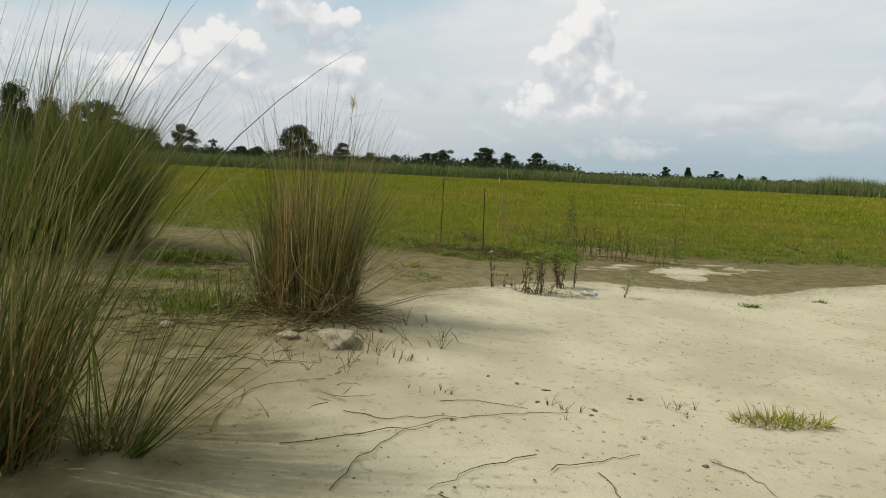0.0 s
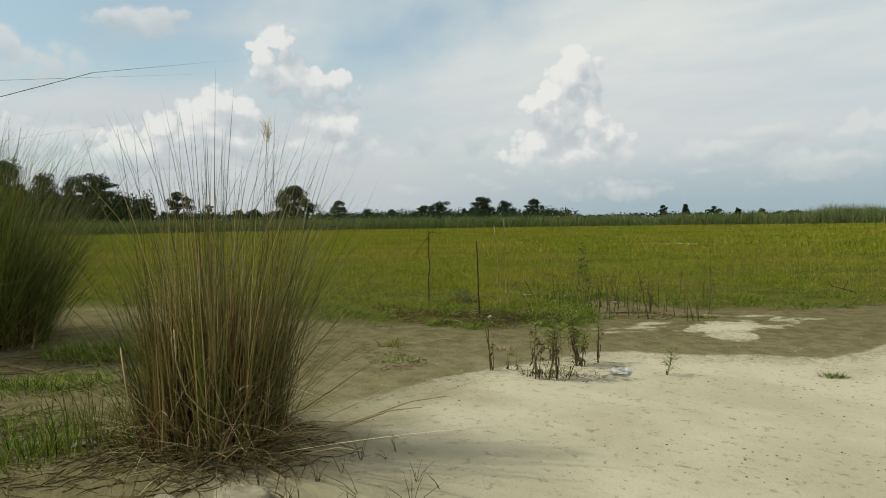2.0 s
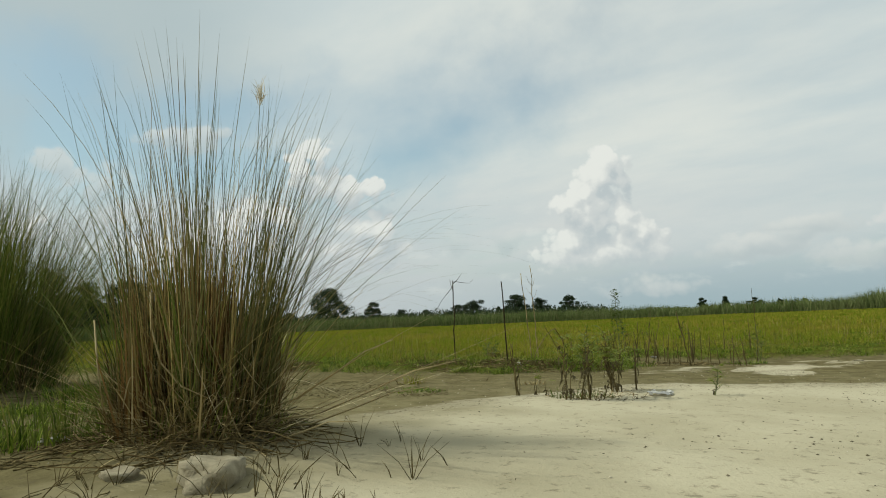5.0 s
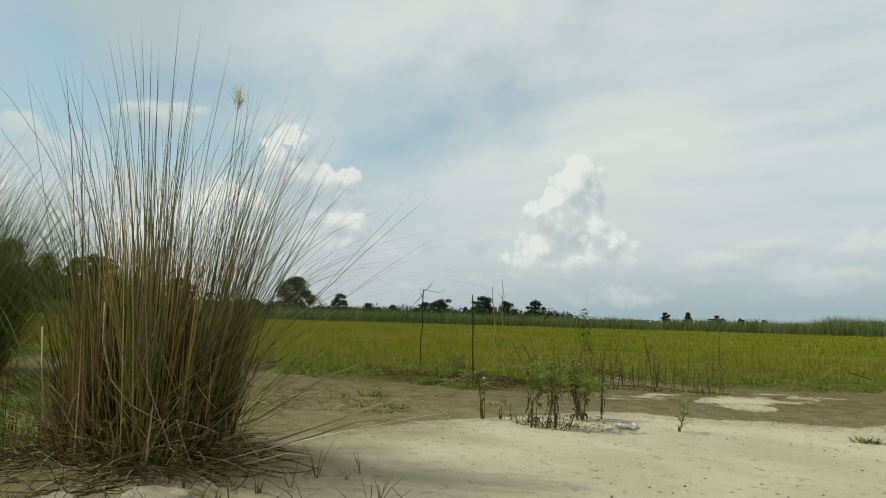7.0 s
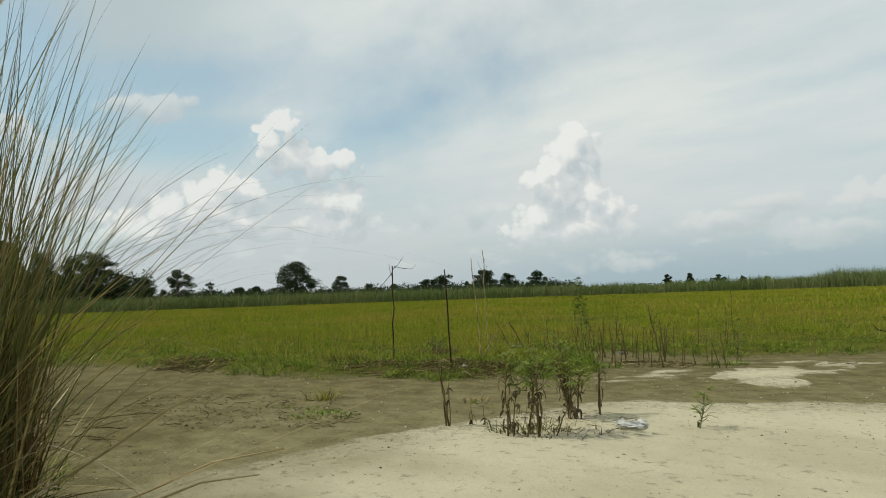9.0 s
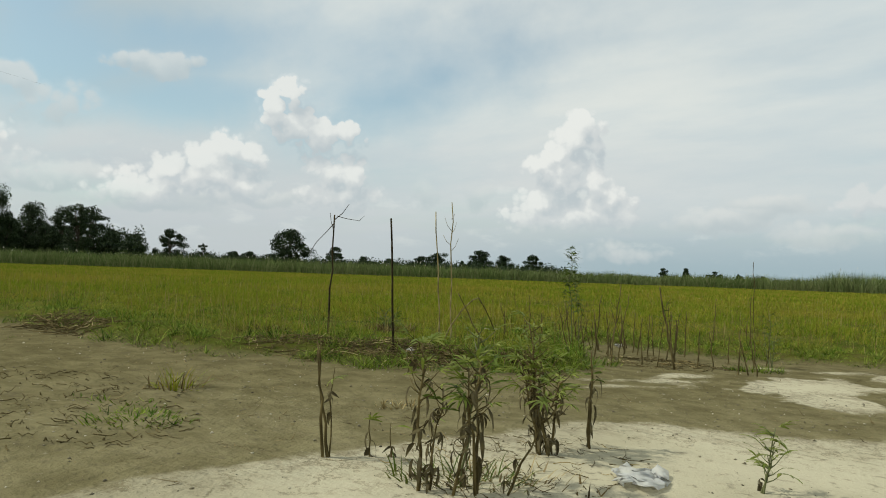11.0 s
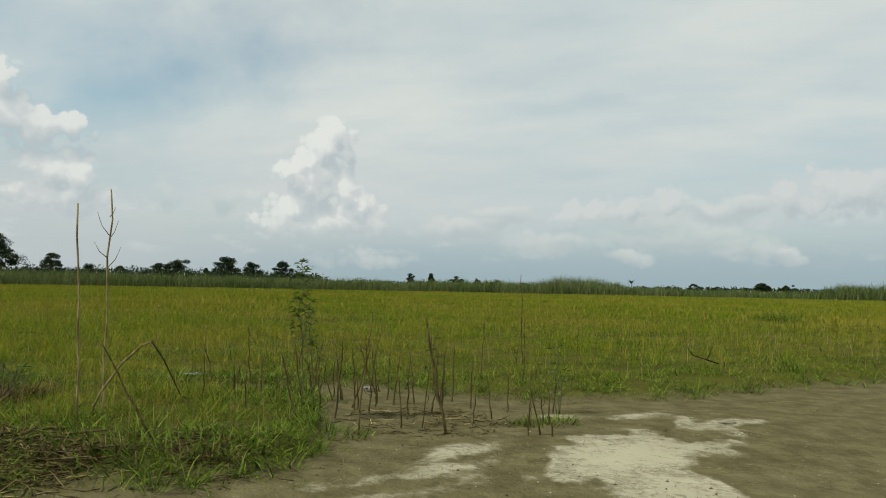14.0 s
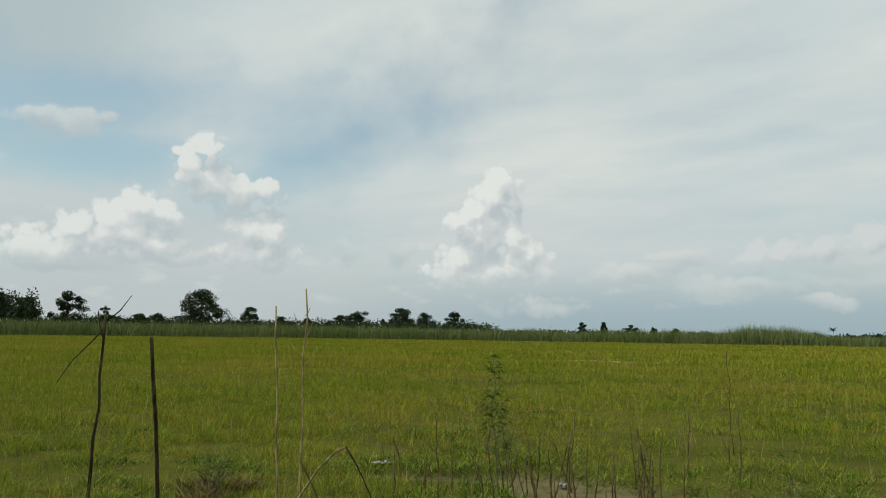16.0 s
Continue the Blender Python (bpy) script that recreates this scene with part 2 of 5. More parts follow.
    band_noise = k.noise(band, 2.6, 6.0, 0.6)
    band_mask = k.math("MULTIPLY", k.ramp(band_noise, 0.46, 0.66), k.math("MULTIPLY", k.ramp(el, 1.2, 3.2), k.ramp(el, 6.5, 11.0, 0.75, 0.0)))
    # colours
    high = k.mix(k.ramp(k.noise(turned, 1.7, 6.0, 0.55), 0.30, 0.66), (0.60, 0.66, 0.70, 1), (0.74, 0.755, 0.75, 1))
    high = k.mix(k.math("MULTIPLY", k.math("MULTIPLY", k.ramp(az, -62.0, -46.0, 1.0, 0.0), k.ramp(el, 8.5, 13.0)), 0.85), high, (0.44, 0.52, 0.57, 1))
    low = k.mix(k.ramp(el, 0.5, 7.0), k.mix(k.ramp(az, -50.0, -18.0), (0.54, 0.575, 0.61, 1), (0.37, 0.465, 0.525, 1)), k.mix(k.ramp(el, 14.0, 7.0, 0.0, 0.7), high, k.mix(k.ramp(az, -52.0, -30.0), (0.55, 0.58, 0.625, 1), k.mix(k.ramp(az, -30.0, -8.0), (0.645, 0.66, 0.685, 1), (0.58, 0.63, 0.67, 1)))))
    heap_colour = k.mix(k.ramp(lit, 0.05, 0.58), (0.52, 0.565, 0.61, 1), k.mix(k.ramp(lit, 0.52, 1.0), (0.64, 0.66, 0.685, 1), (0.83, 0.825, 0.82, 1)))
    wisp_colour = k.mix(k.ramp(under, -0.5, 0.5), (0.49, 0.545, 0.585, 1), (0.71, 0.72, 0.725, 1))
    clouds = k.mix(k.math("MULTIPLY", band_mask, 0.35), low, k.mix(k.ramp(band_noise, 0.50, 0.72), (0.50, 0.57, 0.62, 1), (0.80, 0.81, 0.80, 1)))
    heap = k.math("MULTIPLY", heap, k.ramp(el, 2.2, 6.5, 0.25, 0.97))
    clouds = k.mix(heap, k.mix(wisp, clouds, wisp_colour), heap_colour)
    cover = k.math("MAXIMUM", veil, k.math("MAXIMUM", k.math("MAXIMUM", heap, wisp), band_mask))
    sun_sky = world.node_tree.nodes.new("ShaderNodeTexSky")
    sun_sky.sky_type, sun_sky.sun_disc, sun_sky.sun_elevation, sun_sky.sun_rotation, sun_sky.dust_density = "NISHITA", False, radians(SUN_EL), radians(SUN_AZ), 2.0
    clear = k.put("ShaderNodeVectorMath", op="MULTIPLY", i0=sun_sky.outputs[0], i1=(1.0, 1.14, 1.04))
    blue = k.put("ShaderNodeBackground", Color=clear, Strength=0.13)
    white = k.put("ShaderNodeBackground", Color=clouds, Strength=1.0)
    both = k.put("ShaderNodeMixShader", i0=cover, i1=blue, i2=white)
    k.tree.links.new(both, k.tree.nodes.new("ShaderNodeOutputWorld").inputs[0])


build_sky()

# ---------------------------------------------------------------- materials


def material(name, build, rough=0.8, spec=0.3, translucent=0.0, clear=0.0):
    """build(k, place) gives the colour and, if wanted, a height for the bump with its strength and depth, and a roughness."""
    m = bpy.data.materials.new(name)
    m.use_nodes = True
    m.node_tree.nodes.clear()
    k = Nodes(m.node_tree)
    place = k.put("ShaderNodeTexCoord", 3)
    got = build(k, place)
    colour, bump, gloss = (tuple(got) + (None, None))[:3] if isinstance(got, tuple) else (got, None, None)
    shader = m.node_tree.nodes.new("ShaderNodeBsdfPrincipled")
    k.join(colour, shader.inputs["Base Color"])
    k.join(rough if gloss is None else gloss, shader.inputs["Roughness"])
    shader.inputs["Specular IOR Level"].default_value = spec
    if bump is not None:
        height, strength, depth = bump
        k.join(k.put("ShaderNodeBump", Strength=strength, Distance=depth, Height=height), shader.inputs["Normal"])
    end = shader.outputs[0]
    if translucent:
        end = k.put("ShaderNodeMixShader", i0=translucent, i1=end, i2=k.put("ShaderNodeBsdfTranslucent", Color=colour))
    if clear:
        end = k.put("ShaderNodeMixShader", i0=clear, i1=end, i2=k.put("ShaderNodeBsdfTransparent"))
    m.node_tree.links.new(end, m.node_tree.nodes.new("ShaderNodeOutputMaterial").inputs[0])
    return m


def ground_colours(k, place):
    pale = k.put("ShaderNodeAttribute", 2, attribute="pale")
    green = k.put("ShaderNodeAttribute", 2, attribute="green")
    big, mid, fine = k.noise(place, 0.8, 4), k.noise(place, 5.0, 5, 0.6), k.noise(place, 60.0, 4, 0.65)
    grit = k.noise(place, 140.0, 3, 0.7)
    streak = k.noise(k.put("ShaderNodeMapping", Vector=place, Rotation=(0, 0, radians(-38)), Scale=(1.6, 5.0, 1.0)), 1.3, 5, 0.6)
    mud = k.mix(k.ramp(mid, 0.3, 0.7), (0.135, 0.118, 0.060, 1), (0.206, 0.182, 0.098, 1))
    mud = k.mix(k.math("MULTIPLY", k.ramp(streak, 0.45, 0.75), 0.35), mud, (0.235, 0.205, 0.122, 1))
    mud = k.mix(k.put("ShaderNodeAttribute", 2, attribute="wet"), mud, k.mix(k.ramp(mid, 0.3, 0.7), (0.104, 0.090, 0.043, 1), (0.168, 0.146, 0.074, 1)))
    sand = k.mix(k.ramp(big, 0.35, 0.65), (0.365, 0.334, 0.228, 1), (0.44, 0.405, 0.286, 1))
    sand = k.mix(k.math("MULTIPLY", k.ramp(streak, 0.45, 0.75), 0.14), sand, (0.32, 0.29, 0.215, 1))
    edge = k.math("ADD", pale, k.math("MULTIPLY_ADD", k.noise(place, 9.0, 7, 0.7), 0.36, -0.18))
    crack = k.math("MULTIPLY", k.ramp(k.noise(place, 5.5, 7, 0.72), 0.51, 0.58), k.ramp(edge, 0.06, 0.42, 1.0, 0.0))
    sand = k.mix(k.math("MULTIPLY", crack, 0.6), sand, (0.20, 0.17, 0.11, 1))
    line = k.math("ABSOLUTE", k.math("SUBTRACT", k.noise(place, 3.4, 6, 0.66), 0.5))
    flake = k.math("MULTIPLY", k.ramp(line, 0.003, 0.016, 1.0, 0.0), k.ramp(edge, 0.35, 0.8, 0.6, 0.0))
    sand = k.mix(flake, sand, (0.15, 0.125, 0.075, 1))
    sand = k.mix(k.math("MULTIPLY", k.ramp(edge, 0.2, 0.6, 1.0, 0.0), k.ramp(k.noise(place, 15.0, 6, 0.7), 0.45, 0.66, 0.0, 0.5)), sand, (0.25, 0.22, 0.145, 1))
    dry = k.put("ShaderNodeAttribute", 2, attribute="dry")
    bare = k.mix(k.math("MULTIPLY", k.ramp(edge, -0.05, 0.10), dry), mud, sand)
    flecks = k.math("MULTIPLY", k.ramp(k.noise(place, 22.0, 5, 0.7), 0.60, 0.68), k.ramp(k.noise(place, 1.3, 4, 0.6), 0.42, 0.6))
    bare = k.mix(k.math("MULTIPLY", flecks, 0.55), bare, (0.34, 0.31, 0.22, 1))
    bare = k.mix(k.math("MULTIPLY", k.ramp(k.noise(place, 13.0, 5, 0.7), 0.56, 0.68), 0.5), bare, (0.10, 0.085, 0.055, 1))
    bare = k.mix(k.math("MULTIPLY", k.ramp(fine, 0.55, 0.8), 0.35), bare, (0.15, 0.125, 0.085, 1))
    bare = k.mix(k.ramp(grit, 0.66, 0.76, 0.0, 0.45), bare, (0.10, 0.085, 0.06, 1))
    turf = k.mix(k.ramp(k.noise(place, 0.35, 5, 0.6), 0.35, 0.65), (0.054, 0.072, 0.011, 1), (0.105, 0.108, 0.021, 1))
    turf = k.mix(k.ramp(mid, 0.42, 0.7), turf, (0.085, 0.074, 0.025, 1))
    # thin sandy strips far out in the meadow
    sides = k.tree.nodes.new("ShaderNodeSeparateXYZ")
    k.join(place, sides.inputs[0])
    for cx, cy, rx, ry in ((-4.6, 36.4, 2.6, 1.0), (6.2, 65.0, 2.8, 1.6), (16.3, 97.0, 4.5, 2.5)):
        dx = k.math("MULTIPLY_ADD", sides.outputs[0], 1 / rx, -cx / rx)
        dy = k.math("MULTIPLY_ADD", sides.outputs[1], 1 / ry, -cy / ry)
        r = k.math("ADD", k.math("SQRT", k.math("MULTIPLY_ADD", dx, dx, k.math("MULTIPLY", dy, dy))), k.math("MULTIPLY_ADD", k.noise(place, 0.8, 3), 1.6, -0.8))
        turf = k.mix(k.ramp(r, 0.6, 1.0, 1.0, 0.0), turf, (0.5, 0.46, 0.34, 1))
    cover = k.ramp(k.math("ADD", green, k.math("MULTIPLY_ADD", mid, 0.5, -0.25)), -0.05, 0.25)
    rugged = k.math("MULTIPLY", k.noise(place, 17.0, 5, 0.65), k.ramp(edge, -0.1, 0.5, 0.55, 0.12))
    height = k.math("ADD", k.math("MULTIPLY_ADD", mid, k.ramp(edge, -0.1, 0.5, 0.6, 0.28), rugged), k.math("ADD", k.math("MULTIPLY", fine, 0.10), k.math("MULTIPLY", grit, 0.025)))
    return k.mix(cover, bare, turf), (height, 1.0, 0.046), k.ramp(edge, -0.05, 0.1, 0.62, 0.92)


GROUND = material("ground_sand_and_mud", ground_colours, spec=0.0)


def blade_colours(low, mid, high, lean=0.5, patch=0.35):
    def build(k, place):
        each = k.put("ShaderNodeNewGeometry", 8)
        a = k.mix(k.ramp(each, 0.0, 0.6), low, mid)
        b = k.mix(k.ramp(each, 0.55, 1.0), a, high)
        f = k.ramp(k.noise(place, patch, 4, 0.6), 0.40, 0.64)
        b = k.mix(k.math("MULTIPLY", f, lean), b, high)
        return k.mix(k.math("MULTIPLY", k.ramp(k.noise(place, patch * 2.7, 4, 0.6), 0.50, 0.68), lean), b, low)
    return build


MEADOW = material("meadow_blades", blade_colours((0.120, 0.180, 0.013, 1), (0.182, 0.242, 0.021, 1), (0.325, 0.255, 0.046, 1), 0.55, 0.12), 0.8, 0.0, 0.22)
# the darkest green also stands in for shade between the near tufts
NEARMEADOW = material("near_meadow_blades", blade_colours((0.020, 0.052, 0.004, 1), (0.132, 0.215, 0.016, 1), (0.33, 0.300, 0.058, 1), 0.42, 1.4), 0.8, 0.04, 0.32)
SEED = material("brown_seed_stalks", blade_colours((0.105, 0.078, 0.022, 1), (0.21, 0.165, 0.045, 1), (0.38, 0.31, 0.12, 1), 0.4, 0.4), 0.8, 0.05, 0.15)
# near-black low tone: shadow in the gaps is put into the blade colour
LUSH = material("lush_grass_blades", blade_colours((0.009, 0.026, 0.002, 1), (0.082, 0.158, 0.011, 1), (0.27, 0.32, 0.052, 1), 0.45, 4.0), 0.7, 0.06, 0.22)
STRAW = material("golden_straw", blade_colours((0.105, 0.076, 0.024, 1), (0.235, 0.173, 0.054, 1), (0.45, 0.35, 0.14, 1), 0.2, 3.0), 0.6, 0.3, 0.2)
CANESTRAW = material("pale_broken_straw", blade_colours((0.17, 0.125, 0.055, 1), (0.34, 0.27, 0.13, 1), (0.58, 0.50, 0.31, 1), 0.2, 3.0), 0.7, 0.2, 0.1)
DRYLEAF = material("dead_grass_leaves", blade_colours((0.10, 0.073, 0.026, 1), (0.245, 0.182, 0.068, 1), (0.47, 0.385, 0.19, 1), 0.2, 4.0), 0.8, 0.2, 0.15)
RUSTY = material("rusty_brown_straw", blade_colours((0.050, 0.027, 0.010, 1), (0.135, 0.075, 0.026, 1), (0.30, 0.19, 0.07, 1), 0.2, 3.0), 0.7, 0.1, 0.15)
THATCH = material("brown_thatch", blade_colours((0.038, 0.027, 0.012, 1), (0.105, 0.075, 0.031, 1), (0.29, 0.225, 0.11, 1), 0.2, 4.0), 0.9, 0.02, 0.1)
REED = material("grey_green_reed_blades", blade_colours((0.052, 0.060, 0.018, 1), (0.100, 0.108, 0.032, 1), (0.21, 0.185, 0.075, 1), 0.25, 3.0), 0.6, 0.15, 0.25)
GREENREED = material("green_reed_blades", blade_colours((0.045, 0.074, 0.010, 1), (0.096, 0.136, 0.022, 1), (0.20, 0.195, 0.048, 1), 0.25, 2.0), 0.6, 0.12, 0.3)
FARREED = material("far_reed_belt", blade_colours((0.068, 0.104, 0.028, 1), (0.108, 0.148, 0.048, 1), (0.185, 0.198, 0.088, 1), 0.45, 0.06), 0.8, 0.0, 0.2)
PLUME = material("silky_white_plume", lambda k, p: k.mix(k.noise(p, 30.0), (0.55, 0.5, 0.4, 1), (0.75, 0.72, 0.64, 1)), 0.8, 0.2, 0.3)
CROWN = material("tree_leaves", blade_colours((0.010, 0.022, 0.008, 1), (0.020, 0.038, 0.012, 1), (0.040, 0.060, 0.018, 1), 0.3, 0.2), 0.6, 0.2, 0.1)
BARK = material("tree_bark", lambda k, p: (k.mix(k.noise(p, 3.0, 5), (0.05, 0.04, 0.03, 1), (0.12, 0.10, 0.075, 1)), (k.noise(p, 9.0, 5), 0.6, 0.05)), 0.9)
DARKWOOD = material("dark_weathered_stake", lambda k, p: (k.mix(k.ramp(k.noise(k.put("ShaderNodeMapping", Vector=p, Scale=(60, 60, 6)), 1.0, 5), 0.35, 0.7), (0.018, 0.0145, 0.008, 1), (0.070, 0.055, 0.030, 1)), (k.noise(p, 90.0, 4), 0.5, 0.004)), 0.9, 0.05)
CANE = material("pale_dry_cane", lambda k, p: (k.mix(k.ramp(k.noise(k.put("ShaderNodeMapping", Vector=p, Scale=(40, 40, 8)), 1.0, 5), 0.35, 0.7), (0.135, 0.108, 0.045, 1), (0.31, 0.252, 0.115, 1)), (k.noise(p, 90.0, 4), 0.4, 0.003)), 0.75, 0.1)
STALK = material("dry_stalk", lambda k, p: (k.mix(k.ramp(k.noise(k.put("ShaderNodeMapping", Vector=p, Scale=(50, 50, 10)), 1.0, 5), 0.35, 0.7), (0.055, 0.043, 0.018, 1), (0.16, 0.127, 0.055, 1)), (k.noise(p, 120.0, 4), 0.4, 0.003)), 0.85, 0.06)
GREENSTEM = material("green_weed_stem", lambda k, p: k.mix(k.noise(p, 25.0, 4), (0.06, 0.08, 0.025, 1), (0.15, 0.15, 0.06, 1)), 0.6)
LEAF = material("green_weed_leaf", lambda k, p: (k.mix(k.ramp(k.noise(p, 14.0, 4), 0.35, 0.7), (0.115, 0.155, 0.020, 1), (0.235, 0.265, 0.058, 1)), (k.noise(p, 160.0, 3), 0.3, 0.002)), 0.55, 0.2, 0.35)
DARKLEAF = material("dark_weed_leaf", lambda k, p: (k.mix(k.ramp(k.noise(p, 14.0, 4), 0.35, 0.7), (0.055, 0.085, 0.012, 1), (0.105, 0.145, 0.026, 1)), (k.noise(p, 160.0, 3), 0.3, 0.002)), 0.6, 0.1, 0.3)
WITHERED = material("withered_leaf", lambda k, p: (k.mix(k.ramp(k.noise(p, 20.0, 4), 0.35, 0.7), (0.06, 0.05, 0.026, 1), (0.15, 0.125, 0.06, 1)), (k.noise(p, 90.0, 4), 0.6, 0.004)), 0.85, 0.2, 0.1)
CLOD = material("dried_mud_clod", lambda k, p: (k.mix(k.ramp(k.noise(p, 9.0, 6, 0.65), 0.3, 0.7), (0.23, 0.20, 0.13, 1), (0.37, 0.335, 0.23, 1)), (k.noise(p, 30.0, 6, 0.7), 0.7, 0.03)), 0.95)
PLASTIC = material("clear_plastic", lambda k, p: (k.mix(k.noise(p, 18.0, 4), (0.66, 0.67, 0.63, 1), (0.82, 0.82, 0.79, 1)), (k.noise(p, 22.0, 3), 0.6, 0.02)), 0.3, 0.4, 0.35, 0.38)
PAPER = material("white_litter", lambda k, p: k.mix(k.noise(p, 25.0, 4), (0.36, 0.345, 0.30, 1), (0.55, 0.54, 0.50, 1)), 0.8, 0.1)

# ---------------------------------------------------------------- mesh helpers


def mesh_object(name, verts, tris, mat, parent=None, label="", attributes=None, flat=False):
    verts, tris = np.asarray(verts, np.float32).reshape(-1, 3), np.asarray(tris, np.int32).reshape(-1, 3)
    me = bpy.data.meshes.new(name)
    me.vertices.add(len(verts))
    me.vertices.foreach_set("co", verts.ravel())
    me.loops.add(tris.size)
    me.loops.foreach_set("vertex_index", tris.ravel())
    me.polygons.add(len(tris))
    me.polygons.foreach_set("loop_start", np.arange(0, tris.size, 3, dtype=np.int32))
    if not flat:
        me.polygons.foreach_set("use_smooth", np.ones(len(tris), bool))
    for key, values in (attributes or {}).items():
        me.attributes.new(key, "FLOAT", "POINT").data.foreach_set("value", np.asarray(values, np.float32))
    me.update(calc_edges=True)
    me.validate()
    me.materials.append(mat)
    ob = new(name, me)
    ob.parent = parent
    if label:
        ob["label"] = label
    return ob


def thing(name, x, y, z, label, category, group="", kind=""):
    ob = new(name)
    ob.location = (x, y, z)
    ob.empty_display_size = 0.1
    return tagged(ob, label, category, group, kind)


def blades(base, height, way, lean, curl, width, segments=3, rng=None, power=1.5, droop=None):
    """Tapering, bent grass blades. base: n x 3. way: the heading of the bend; lean and curl: degrees from upright at the foot, and more at the tip."""
    rng = rng or np.random.default_rng(1)
    n = len(base)
    face = way + np.pi / 2 + rng.normal(0, 0.7, n)
    side = np.stack([np.cos(face), np.sin(face), 0 * face], 1)
    head = np.stack([np.cos(way), np.sin(way)], 1)
    at, rows = base.copy(), []
    for k in range(segments + 1):
        s = k / segments
        if k < segments:
            w = (width * (1 - 0.75 * s**1.5) / 2)[:, None]
            rows += [at - side * w, at + side * w]
        else:
            rows += [at]
        tilt = np.radians(lean + curl * ((k + 0.5) / segments) ** power)
        step = height / segments
        at = at + np.concatenate([head * (np.sin(tilt) * step)[:, None], (np.cos(tilt) * step)[:, None]], 1)
    verts = np.stack(rows, 1)
    tris = []
    for k in range(segments - 1):
        a = 2 * k
        tris += [[a, a + 1, a + 3], [a, a + 3, a + 2]]
    tris += [[2 * segments - 2, 2 * segments - 1, 2 * segments]]
    per = 2 * segments + 1
    tris = (np.arange(n)[:, None, None] * per + np.array(tris)[None]).reshape(-1, 3)
    return verts.reshape(-1, 3), tris


def gather(pieces):
    verts, tris, at = [], [], 0
    for v, t in pieces:
        verts.append(v)
        tris.append(np.asarray(t) + at)
        at += len(v)
    return np.concatenate(verts), np.concatenate(tris)


def tube(points, radii, sides=6, rough=0.0, rng=None):
    """A round, tapering rod along the points, with closed ends."""
    pts = [Vector(p) for p in points]
    verts, tris = [], []
    axis = Vector((0.31, 0.95, 0.05)).normalized()
    for i, p in enumerate(pts):
        d = (pts[min(i + 1, len(pts) - 1)] - pts[max(i - 1, 0)]).normalized()
        a = d.cross(axis)
        a = a.normalized() if a.length > 1e-3 else d.orthogonal().normalized()
        b = d.cross(a)
        for j in range(sides):
            t = 2 * math.pi * j / sides
            r = radii[i] * (1 + (rough * (rng.random() - 0.5) if rng is not None else 0))
            verts.append(p + (a * math.cos(t) + b * math.sin(t)) * r)
    for i in range(len(pts) - 1):
        for j in range(sides):
            q, r = i * sides + j, i * sides + (j + 1) % sides
            tris += [(q, r, r + sides), (q, r + sides, q + sides)]
    first, last = len(verts), len(verts) + 1
    verts += [pts[0], pts[-1]]
    for j in range(sides):
        tris += [(first, (j + 1) % sides, j), (last, (len(pts) - 1) * sides + j, (len(pts) - 1) * sides + (j + 1) % sides)]
    return np.array([tuple(v) for v in verts]), np.array(tris)


def wobble(a, b, n, amount, rng):
    """Points from a to b that stray a little."""
    a, b = np.asarray(a, float), np.asarray(b, float)
    length = np.linalg.norm(b - a)
    out = [a + (b - a) * i / n + (rng.normal(0, amount * length, 3) if 0 < i < n else 0) for i in range(n + 1)]
    return out


# ---------------------------------------------------------------- ground


def spread(lo, hi, fine_lo, fine_hi, step):
    inner = list(np.arange(fine_lo, fine_hi, step))
    up, at, s = [], fine_hi, step
    while at < hi:
        up.append(at)
        s *= 1.16
        at += s
    down, at, s = [], fine_lo - step, step
    while at > lo:
        down.append(at)
        s *= 1.16
        at -= s
    return np.array(sorted([lo, *down, *inner, *up, hi]))


def build_ground():
    us, vs = spread(-3400, 3400, 1.0, 13.0, 0.055), spread(-3400, 3400, -4.0, 8.5, 0.055)
    u, v = np.meshgrid(us, vs)
    x, y = to_xy(u.ravel(), v.ravel())
    z = ground_z(x, y)
    w, h = len(us), len(vs)
    i = (np.arange(h - 1)[:, None] * w + np.arange(w - 1)[None]).ravel()
    tris = np.concatenate([np.stack([i, i + 1, i + w + 1], 1), np.stack([i, i + w + 1, i + w], 1)])
    ob = mesh_object("ground", np.stack([x, y, z], 1), tris, GROUND, attributes={"pale": np.clip(pale_sand(x, y), -1, 1), "wet": smooth(2.2, 4.4, v.ravel() + 1.2 * (fbm(x, y, 1.3, 23) - 0.5)) * smooth(30, 12, np.abs(u.ravel())) + (1 - smooth(2.2, 4.4, v.ravel())) * smooth(5.2, 3.8, u.ravel() + 1.4 * (fbm(x, y, 0.8, 27) - 0.5)), "dry": smooth(4.1, 6.1, u.ravel() + 2.2 * (fbm(x, y, 0.9, 21) - 0.5) - 0.25 * np.clip(v.ravel() + 2.0, -2, 0)), "green": np.clip(meadow(x, y), -1, 1)})
    tagged(ob, "pale river sand and grey mud running into a flat green meadow", "ground", kind="structure")


build_ground()

# ---------------------------------------------------------------- meadow grass


def scatter_meadow(rng, count, r0, r1, az0, az1, power):
    """Places round the sand flat, thinner with distance."""
    r = r0 * (r1 / r0) ** (rng.random(count) ** power)
    a = np.radians(rng.uniform(az0, az1, count))
    x, y = 5.0 + r * np.sin(a), 4.0 + r * np.cos(a)
    return x, y, r


